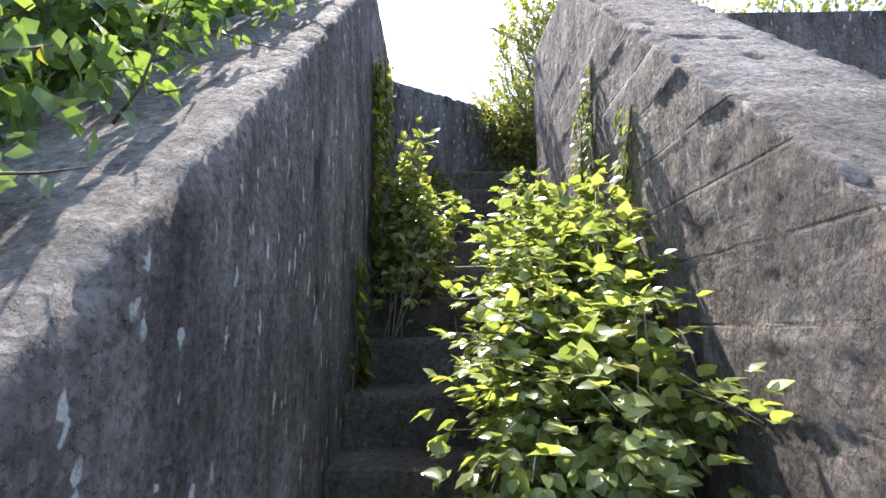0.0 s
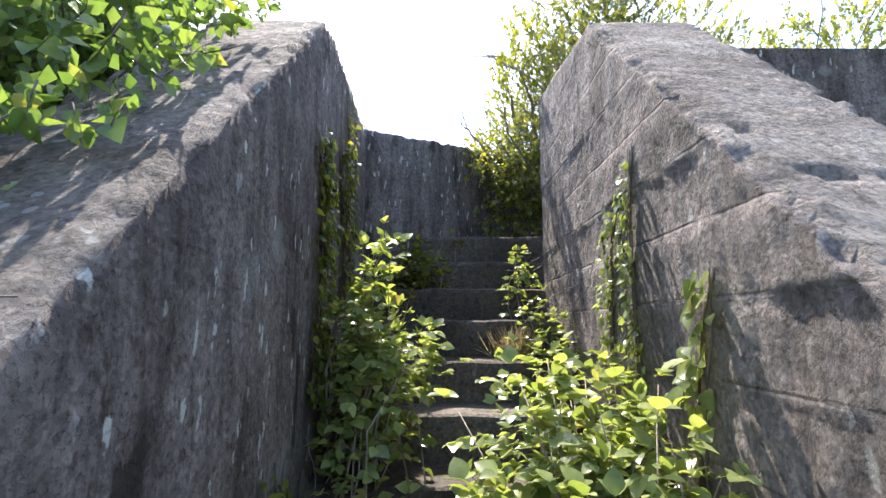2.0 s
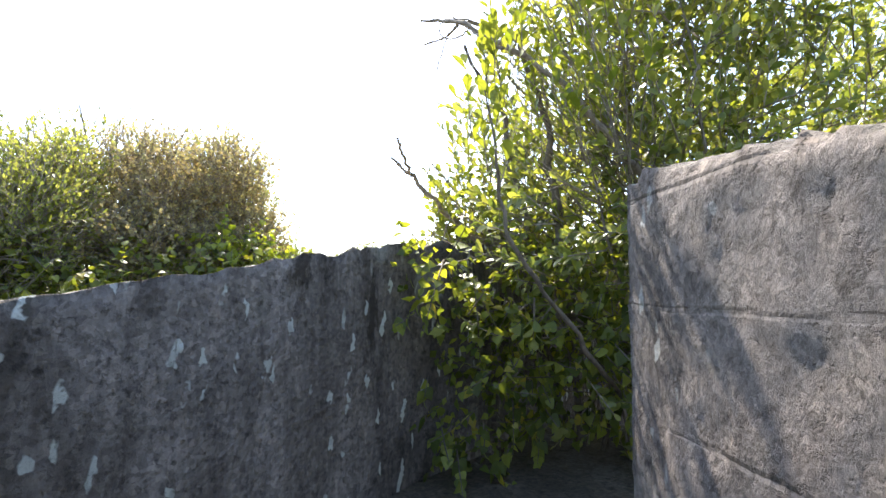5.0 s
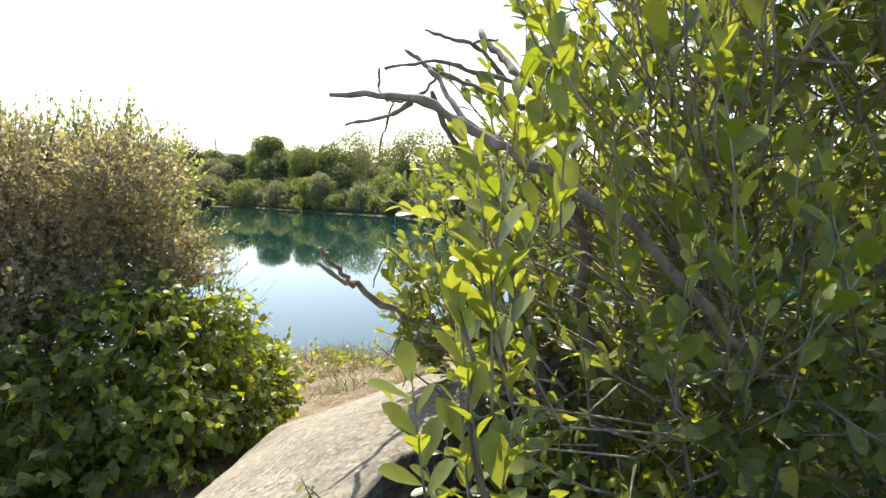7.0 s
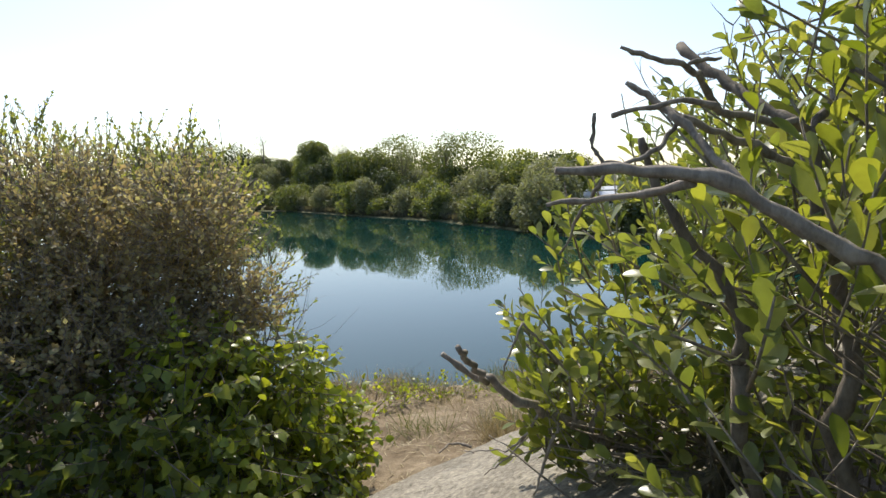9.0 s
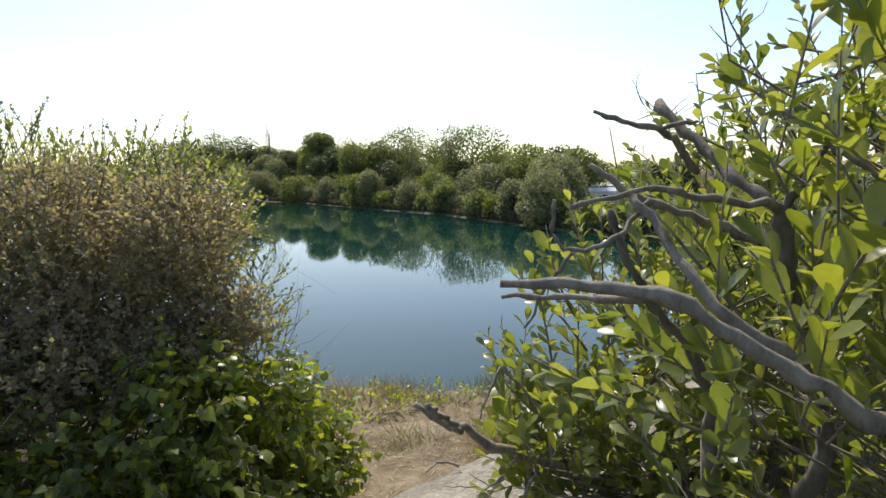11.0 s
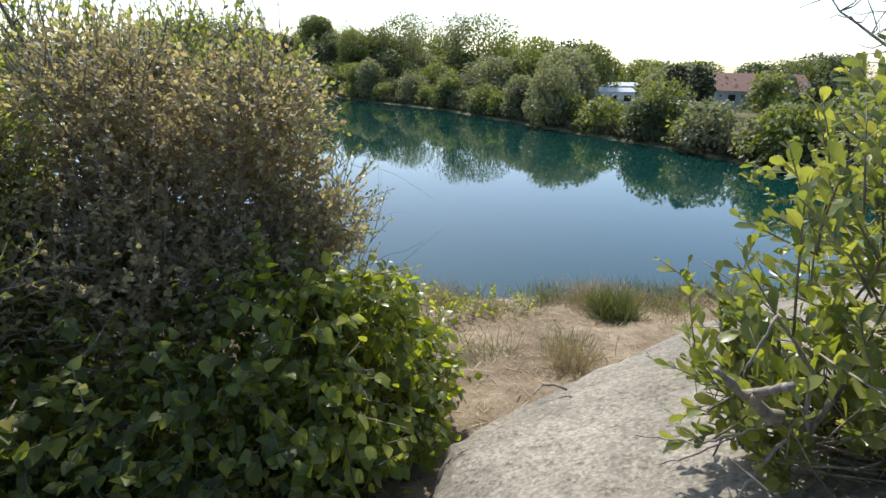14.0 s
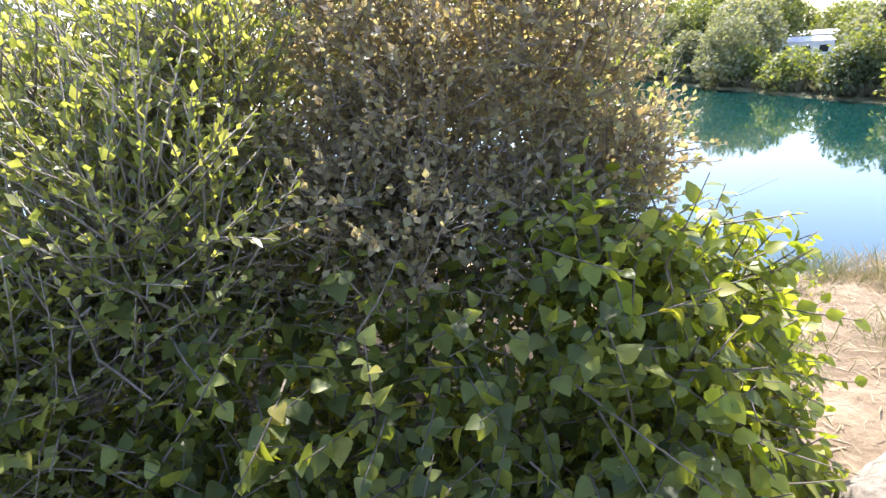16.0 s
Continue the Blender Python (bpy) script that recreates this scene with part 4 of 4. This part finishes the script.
strand("climbing_ivy", LEFT_X, 1, [(3.59, 3.4), (3.68, 3.15), (3.74, 2.9), (3.8, 2.45)], 0.022, 150, 0.034, "narrow ivy strand on the shaded wall", 45, LEAF_IVY)
strand("climbing_ivy", LEFT_X, 1, [(3.45, 3.09), (3.52, 2.92), (3.6, 2.75), (3.65, 2.3)], 0.06, 240, 0.04, "spreading ivy strand low on the shaded wall", 47, LEAF_IVY)
strand("climbing_ivy", LEFT_X, 1, [(2.4, 1.7), (2.5, 1.4), (2.5, 1.1), (2.45, 0.8)], 0.15, 160, 0.06, "dark ivy at the foot of the shaded wall", 46, LEAF_IVY)


def bramble(name, at, lobes, canes, leaf, label, seed, material, dead=0):
    """Arching canes with leaves in threes."""
    rng = np.random.default_rng(seed)
    at = np.array(at, float)
    root = thing(name, at, label, "bramble")
    B, D, N, L, T = [], [], [], [], []
    p, out = lobe_points(rng, lobes, canes, 0.35)
    for q, o in zip(p, out):
        s = at + np.array([rng.normal() * 0.12, rng.normal() * 0.22, 0])
        s[2] = step_top(s[1]) - 0.02
        mid = (s + q) / 2 + np.array([rng.normal() * 0.05, rng.normal() * 0.05, 0.12])
        pts = np.array([s, (s + mid) / 2 + rng.normal(size=3) * 0.02, mid, (mid + q) / 2 + np.array([0, 0, 0.05]), q])
        T.append((pts, np.linspace(0.0045, 0.0018, 5)))
        for k in range(7):
            u = 0.2 + 0.8 * k / 6
            i = min(int(u * 4), 3)
            b2 = pts[i] + (pts[i + 1] - pts[i]) * (u * 4 - i) + rng.normal(size=3) * 0.02
            lead = o * 0.6 + rng.normal(size=3) * 0.5 + np.array([0, -0.1, 0.25])
            lead /= np.linalg.norm(lead)
            side = np.cross(lead, [0, 0, 1.0])
            stalk = b2 + lead * 0.03
            size = leaf * rng.uniform(0.6, 1.2)
            for turn, m2 in ((0, 1.0), (1.1, 0.8), (-1.1, 0.8)):
                d = lead * math.cos(turn) + side * math.sin(turn) + np.array([0, 0, -0.15])
                B.append(stalk)
                D.append(d)
                N.append(np.array([0, 0, 1.0]) + o * 0.4 + rng.normal(size=3) * 0.3)
                L.append(size * m2)
    tagged(part("cane", mesh_from("cane", *tubes(T[::4], 4), TWIG, True), TWIG, root), kind="stuff")
    tagged(part("foliage", leaf_mesh("foliage", B, D, N, L, material, OVATE, 0.2, 0.12), material, root), kind="stuff")
    if dead:
        lines = []
        for k in range(dead):
            s = at + np.array([rng.normal() * 0.1, rng.normal() * 0.1, 0.15 + rng.random() * 0.2])
            one = limb(rng, s, np.array([0.8, -0.5 + rng.normal() * 0.4, 0.1 + rng.normal() * 0.4]), rng.uniform(0.25, 0.5), 0.003, 7, 0.25)
            part("dead_cane", mesh_from("dead_cane", *tubes([one], 4), TWIG, True), TWIG, root, "bare dry cane")
    return root


bramble("bramble", (0.5, 2.0, 0.9), [((0.42, 2.5, 1.72), (0.32, 0.33, 0.34)), ((0.4, 1.95, 1.38), (0.44, 0.45, 0.42)), ((0.36, 1.4, 1.05), (0.46, 0.4, 0.42)), ((0.6, 2.85, 1.85), (0.2, 0.2, 0.22)), ((0.66, 2.15, 1.8), (0.13, 0.16, 0.17))],
        760, 0.062, "sunlit bramble thicket growing over the steps", 51, LEAF_BRAMBLE)
bramble("bramble", (-0.3, 3.1, 1.5), [((-0.27, 3.1, 2.0), (0.17, 0.25, 0.32)), ((-0.08, 3.1, 2.0), (0.2, 0.2, 0.14)), ((-0.2, 3.1, 2.42), (0.17, 0.15, 0.11))],
        125, 0.06, "straggling bramble with dry canes by the shaded wall", 52, LEAF_BRAMBLE, 14)
bramble("bramble", (-0.2, 4.6, 2.3), [((-0.2, 4.65, 2.5), (0.25, 0.2, 0.15)), ((0.05, 4.9, 2.52), (0.18, 0.12, 0.1))], 55, 0.05, "low dark bramble in the stair corner", 53, LEAF_IVY, 5)
bramble("bramble", (0.66, 4.3, 2.2), [((0.62, 4.25, 2.5), (0.1, 0.12, 0.12))], 12, 0.045, "small leafy sprig at the stair's edge", 54, LEAF_BRAMBLE, 4)


bramble("bramble", (0.66, 3.85, 1.94), [((0.68, 3.9, 2.08), (0.08, 0.14, 0.12)), ((0.66, 3.5, 1.86), (0.1, 0.16, 0.12))], 20, 0.045, "straggly weeds and dry canes along the steps", 55, LEAF_BRAMBLE, 7)


def tuft(name, at, count, height, spread, material, label, seed, lean=0.5, group=""):
    """A tuft of bent grass blades."""
    rng = np.random.default_rng(seed)
    at = np.array(at, float)
    b2 = at + np.stack([rng.normal(size=count) * spread, rng.normal(size=count) * spread, np.zeros(count) - 0.01], 1)
    way = np.stack([rng.normal(size=count) * lean, rng.normal(size=count) * lean, np.ones(count)], 1)
    me = leaf_mesh("blades", b2, way, unit(rng, count), height * rng.uniform(0.4, 1.1, count), material, [(0, 0.006), (0.35, 0.013), (0.7, 0.01), (1, 0)], 0.45, 0.1)
    root = thing(name, at, label, "grass", group)
    tagged(part("blade", me, material, root), kind="stuff")
    return root


tuft("grass_tuft", (0.5, 3.95, 1.94), 420, 0.2, 0.05, GRASS_DRY, "dry straw grass tuft at the edge of the steps", 61)
tuft("grass_tuft", (1.3, 9.62, ground_height(1.3, 9.62)), 1300, 0.24, 0.1, GRASS_GREEN, "dense green grass clump on the bank edge", 62)
tuft("grass_tuft", (0.63, 8.33, ground_height(0.63, 8.33)), 420, 0.19, 0.075, GRASS_DRY, "sparse straw tuft beside the concrete", 63)
rng = np.random.default_rng(64)
for k in range(84):
    x = rng.uniform(-1.3, 3.4)
    y = 9.9 + 0.02 * x + rng.normal() * 0.25 if k < 70 else rng.uniform(8.4, 9.8)
    tuft("grass_tuft", (x, y, ground_height(x, y)), 170, rng.uniform(0.08, 0.2), 0.12, GRASS_DRY if rng.random() < 0.6 else GRASS_GREEN, "thin dry grass along the bank edge", 200 + k, 0.6, "bank edge grass")


leafy_bush("weed_patch", (-0.1, 9.35, 2.72), [((-0.35, 9.3, 2.82), (0.5, 0.3, 0.12)), ((0.25, 9.6, 2.76), (0.5, 0.25, 0.1))], 150, 9, 0.035, LEAF_IVY_LIT, "low green weeds along the bank edge", 17, OVATE, 4, 0.003, (0.1, 0.2), spread=0.3, category="weeds")


def litter():
    """Straw, fallen stalks and crumbs strewn on the earth shelf."""
    rng = np.random.default_rng(70)
    n = 9000
    x, y = rng.uniform(-0.9, 3.2, n), 7.0 + 3.2 * rng.random(n)
    z = np.array([ground_height(a, b2) for a, b2 in zip(x, y)]) + 0.004
    way = np.stack([rng.normal(size=n), rng.normal(size=n), rng.normal(size=n) * 0.12], 1)
    me = leaf_mesh("straw", np.stack([x, y, z], 1), way, np.tile((0, 0, 1.0), (n, 1)), rng.uniform(0.02, 0.12, n), GRASS_DRY, [(0, 0.01), (0.35, 0.03), (0.7, 0.025), (1, 0)], 0.02, 0.05)
    return tagged(part("straw", me, GRASS_DRY), "scattered dry straw on sandy earth", "straw", kind="stuff")


litter()
stick = thing("stick", (0.32, 7.46, 3.29), "dry curved stick lying on the concrete", "stick")
branch_part(stick, "shaft", [([(0.22, 7.43, 3.28), (0.27, 7.49, 3.295), (0.33, 7.48, 3.30), (0.38, 7.46, 3.29)], 0.004, 0.008), ([(0.38, 7.42, 3.285), (0.44, 7.36, 3.28)], 0.005, 0.003)], TWIG, "", 71)

# ---- far shore ----
def far_tree(name, x, y, height, width, material, label, seed, trunk=0.12, leaf=0.34, count=3000, group="far shore trees", wispy=False):
    rng = np.random.default_rng(seed)
    z = ground_height(x, y) - 0.1
    width = max(width * (1.12 if name == "willow_bush" else 1.42), 0 if wispy or name == "dark_tree" else 0.85 * height)
    height *= 1.06 if name == "willow_bush" else 1.18
    root = thing(name, (x, y, z), label, "tree", group)
    lobes = []
    n = 3 if wispy else 9
    for k in range(n):
        a = rng.uniform(0, 2 * math.pi)
        h = trunk + (1 - trunk) * rng.uniform(0.28, 0.82)
        r = width * 0.5 * rng.uniform(0.1, 0.62) * (1.15 - 0.6 * h)
        lr = width * rng.uniform(0.2, 0.34)
        lobes.append(((x + r * math.cos(a), y + r * math.sin(a), z + height * h), (lr, lr, min(lr * rng.uniform(0.8, 1.2), height * (1.02 - h) + 0.2))))
    lobes.append(((x, y, z + height * 0.72), (width * 0.28, width * 0.28, height * 0.28)))
    if trunk < 0.2:
        lobes.append(((x, y, z + height * 0.3), (width * 0.46, width * 0.46, height * 0.3)))
    big = [limb(rng, (x, y, z), (rng.normal() * 0.05, rng.normal() * 0.05, 1), height * 0.75, height * 0.02 + 0.05, 7, 0.05)]
    for c, r in lobes:
        s = big[0][0][2 + int(rng.integers(0, 3))]
        d = np.array(c) - s
        big.append(limb(rng, s, d, np.linalg.norm(d) * 1.2, height * 0.008 + 0.02, 5, 0.08))
    part("trunk", mesh_from("trunk", *tubes(big, 5), BARK, True), BARK, root)
    if not wispy:
        leaf *= 1.2
        count = int(min(7000, 2.6 * math.pi * width * (0.5 * width + 0.5 * height) / (0.36 * leaf * leaf) * 0.55))
    p, out = lobe_points(rng, lobes, count, 0.72)
    p += out * (rng.random(count) ** 4 * 0.02 * width)[:, None]
    me = leaf_mesh("crown", p, out * 0.6 + unit(rng, count) * 0.8, out * 0.8 + unit(rng, count) * 0.6 + np.array([0, 0, 0.4]), 0.95 * leaf * rng.uniform(0.5, 1.3, count), material, rough=True)
    part("crown", me, material, root)
    return root


# x, y, height, width
for i, (x, y, h, w) in enumerate([(1.1, 100.4, 5.6, 4.6), (13.5, 73.5, 6.4, 7.2), (10.2, 81.4, 5.3, 4.6), (21.6, 61.4, 5.1, 6.2), (22.9, 53.1, 3.8, 5.5), (25.3, 46.2, 3.9, 6.0), (27.4, 42.3, 4.2, 5.2), (-14.8, 121.6, 7.4, 5.7), (-38.9, 156.3, 6.4, 10.0), (-28.3, 142.8, 5.8, 6.1), (-17.7, 125.4, 6.2, 7.5), (-54.0, 170.3, 7.7, 9.9), (-65.9, 181.0, 10.3, 12.2), (6.2, 89.6, 3.8, 4.9), (-5.7, 111.0, 4.9, 5.7), (21.9, 55.8, 2.2, 3.0), (24.2, 48.7, 2.7, 2.9)]):
    far_tree("willow_bush", x, y, h, w, (LEAF_FAR_LIGHT, LEAF_GREY, LEAF_GREY, LEAF_FAR, LEAF_GREY)[i % 5], "rounded grey-green willow bush on the far shore", 300 + i, 0.02)
for i, (x, y, h, w) in enumerate([(-8.6, 160.9, 13.3, 12.4), (7.7, 128.4, 13.2, 15.3), (18.5, 112.6, 8.9, 8.1), (21.6, 101.5, 8.3, 6.3), (-14.5, 141.3, 11.2, 8.1), (0.4, 164.1, 12.3, 9.5), (14.8, 136.6, 10.4, 7.3), (-73.6, 209.7, 13.3, 12.1), (-91.5, 230.1, 14.0, 12.1), (-21.3, 141.4, 10.9, 6.8), (44.4, 83.2, 4.3, 4.4), (54, 104, 5.5, 7), (62, 106, 6, 8), (49, 116, 5.6, 8), (39, 112, 5.6, 8), (72, 112, 7, 10), (31, 118, 6.0, 8), (25, 121, 6.4, 8), (32.1, 93.0, 4.6, 4.2), (-99.1, 225.9, 11.9, 15.2), (-107.8, 221.5, 12.0, 17.0)]):
    far_tree("broadleaf_tree", x, y, h, w, (LEAF_FAR, LEAF_FAR, LEAF_FAR_LIGHT, LEAF_FAR_DEEP)[i % 4], "tall green broadleaf tree beyond the far shore", 340 + i, 0.1, 0.42, 4200)
for i, (x, y, h, w) in enumerate([(-61.2, 206.9, 18.0, 9.9), (2.7, 125.2, 13.5, 5.4), (-30.0, 182.3, 11.3, 7.0), (-7.7, 140.5, 12.1, 5.4), (50.8, 89.0, 4.1, 2.4)]):
    far_tree("thin_tree", x, y, h, w, LEAF_GREY, "thin-crowned tree standing over the far wood", 380 + i, 0.3, 0.22, 4200, wispy=True)
for i, (x, y, h, w) in enumerate([(26.3, 63.7, 5.8, 2.5), (26.7, 70.9, 5.6, 2.5), (40.3, 65.6, 5.0, 2.8), (-65.7, 199.8, 11.6, 4.6)]):
    far_tree("dark_tree", x, y, h, w, LEAF_DARK, "dark evergreen tree beyond the far shore", 390 + i, 0.05, 0.4, 2200)
pine = far_tree("umbrella_tree", -39.5, 190.4, 11.2, 10.6, LEAF_FAR, "flat-topped umbrella tree on the far rise", 399, 0.55, 0.5, 2200)


def caravan_gap(x, y):
    """Where the caravan park shows between the trees."""
    k = x / (y - 5)
    return 0.262 < k < 0.345 and y < 118 or 0.42 < k < 0.53 and y < 86


rng = np.random.default_rng(405)
for i in range(46):
    x = -75 + 2.9 * i + rng.uniform(-1, 1)
    if x > 40:
        break
    low = any(caravan_gap(x + d, shore(x) + 4) for d in (-2.4, 0, 2.4))
    far_tree("willow_bush", x, shore(x) + rng.uniform(1.5, 7), 3.3 if low else rng.uniform(2.2, 4.0), rng.uniform(3.5, 6.0), (LEAF_FAR_DEEP, LEAF_FAR_LIGHT, LEAF_FAR_DEEP, LEAF_GREY)[int(rng.integers(0, 4))], "low rounded bush at the far waterline", 500 + i, 0.02, 0.32, 1100)


for i in range(54):
    x = -105 + 2.5 * i + rng.uniform(-1, 1)
    y = shore(x) + rng.uniform(14, 48)
    if caravan_gap(x, y):
        continue
    far_tree("broadleaf_tree", x, y, rng.uniform(5.0, 7.5) + (1.5 if x < -5 else 0), rng.uniform(5, 8), (LEAF_FAR, LEAF_FAR_DEEP, LEAF_FAR_LIGHT, LEAF_GREY)[int(rng.integers(0, 4))], "green tree in the wood beyond the far shore", 560 + i, 0.06, 0.42, 1500)


def far_wood():
    """The low wood that closes the far bank, one mass of scrub."""
    rng = np.random.default_rng(410)
    pts, outs = [], []
    for k in range(760):
        x = rng.uniform(-110, 75)
        inland = rng.uniform(2, 60) ** 1.0
        y = shore(x) + inland * 1.6
        if caravan_gap(x, y):
            continue
        if any(caravan_gap(x + d, y) for d in (-3.5, 3.5)):
            continue
        z = ground_height(x, y)
        r = rng.uniform(1.6, 3.4)
        h = rng.uniform(1.4, 3.2) + (0.8 if x < 8 else 0.0)
        p, o = lobe_points(rng, [((x, y, z + h * 0.7), (r, r, h))], 210, 0.6)
        pts.append(p)
        outs.append(o)
    p, o = np.concatenate(pts), np.concatenate(outs)
    n = len(p)
    me = leaf_mesh("scrub", p, o * 0.5 + unit(rng, n), o * 0.5 + unit(rng, n) * 0.7 + np.array([0, 0, 0.4]), 0.44 * rng.uniform(0.5, 1.3, n), LEAF_FAR_DEEP, rough=True)
    return tagged(part("scrub", me, LEAF_FAR_DEEP), "mixed green scrub and low wood on the far bank", "scrub", kind="stuff")


far_wood()


def reeds():
    """The pale reed and root fringe at the far waterline."""
    rng = np.random.default_rng(420)
    n = 9000
    x = rng.uniform(-60, 60, n)
    y = np.array([shore(a) for a in x]) + rng.uniform(-0.6, 3.0, n)
    z = np.maximum(np.array([ground_height(a, b2) for a, b2 in zip(x, y)]), WATER_Z) - 0.05
    way = np.stack([rng.normal(size=n) * 0.3, rng.normal(size=n) * 0.3, np.ones(n)], 1)
    me = leaf_mesh("reeds", np.stack([x, y, z], 1), way, unit(rng, n), rng.uniform(0.4, 1.3, n), GRASS_REED, rough=True)
    return tagged(part("reeds", me, GRASS_REED), "dull reeds and roots along the far waterline", "reeds", kind="stuff")


reeds()


def caravan(x, y, turn, length, seed):
    """A static caravan: body with windows and door, low pitched roof, chassis skirt."""
    z = ground_height(x, y)
    root = thing("caravan", (x, y, z), "white static caravan parked behind the bank trees", "caravan", "caravan park")
    m = Matrix.Translation((x, y, z)) @ Matrix.Rotation(radians(turn), 4, "Z")
    w, h = 3.0, 2.6

    def add(name, bm, mat):
        bmesh.ops.transform(bm, matrix=m, verts=bm.verts)
        return part(name, bm, mat, root)
    bm = bmesh.new()
    box(bm, -length / 2, length / 2, -w / 2, w / 2, 0.45, h)
    bmesh.ops.bevel(bm, geom=bm.edges[:], offset=0.06, segments=2, affect="EDGES")
    add("body", bm, CARAVAN_WHITE)
    bm = bmesh.new()
    vs = [bm.verts.new((sx * (length / 2 + 0.12), yy, zz)) for sx in (-1, 1) for yy, zz in ((-w / 2 - 0.12, h), (0, h + 0.55), (w / 2 + 0.12, h), (0, h - 0.05))]
    for f in ((0, 1, 5, 4), (1, 2, 6, 5), (2, 3, 7, 6), (3, 0, 4, 7), (0, 3, 2, 1), (4, 5, 6, 7)):
        bm.faces.new([vs[i] for i in f])
    bmesh.ops.recalc_face_normals(bm, faces=bm.faces)
    add("roof", bm, CARAVAN_ROOF)
    bm = bmesh.new()
    box(bm, -length / 2 + 0.1, length / 2 - 0.1, -w / 2 + 0.1, w / 2 - 0.1, -0.1, 0.45)
    add("skirt", bm, CARAVAN_ROOF)
    for k in range(int(length / 2.2)):
        bm = bmesh.new()
        cx = -length / 2 + 1.2 + k * 2.2
        box(bm, cx - 0.55, cx + 0.55, -w / 2 - 0.02, -w / 2 + 0.02, 1.25, 2.1)
        add("window", bm, GLASS_DARK)
    return root


for i, (x, y, turn) in enumerate([(29.5, 103.0, 8), (33.5, 101.5, -5), (26.0, 64.3, -15), (-82.1, 215.1, 0), (-46.6, 191.2, 5), (-41.5, 189.0, 0), (12.2, 96.5, 0), (23.5, 89.1, 10)]):
    caravan(x, y, turn, (9.0, 9.0, 5.0, 7.0, 7.0, 7.0, 5.0, 9.0)[i], i)


def barn(x, y, length, turn):
    """A long low building with a tiled brown roof."""
    z = ground_height(x, y)
    root = thing("farm_building", (x, y, z), "long low building with a brown tiled roof", "building")
    m = Matrix.Translation((x, y, z)) @ Matrix.Rotation(radians(turn), 4, "Z")
    bm = bmesh.new()
    box(bm, -length / 2, length / 2, -4, 4, -0.2, 2.6)
    bmesh.ops.transform(bm, matrix=m, verts=bm.verts)
    part("wall", bm, CARAVAN_ROOF, root)
    bm = bmesh.new()
    vs = [bm.verts.new((sx * (length / 2 + 0.3), yy, zz)) for sx in (-1, 1) for yy, zz in ((-4.5, 2.5), (0, 5.0), (4.5, 2.5), (0, 2.45))]
    for f in ((0, 1, 5, 4), (1, 2, 6, 5), (2, 3, 7, 6), (3, 0, 4, 7), (0, 3, 2, 1), (4, 5, 6, 7)):
        bm.faces.new([vs[i] for i in f])
    bmesh.ops.recalc_face_normals(bm, faces=bm.faces)
    bmesh.ops.transform(bm, matrix=m, verts=bm.verts)
    part("roof", bm, ROOF_BROWN, root)
    for k in range(int(length / 3)):
        bm = bmesh.new()
        cx = -length / 2 + 1.5 + 3 * k
        box(bm, cx - 0.5, cx + 0.5, -4.03, -3.97, 1.0, 2.0)
        bmesh.ops.transform(bm, matrix=m, verts=bm.verts)
        part("window", bm, GLASS_DARK, root)
    return root


barn(44.5, 92.0, 18.0, -10)
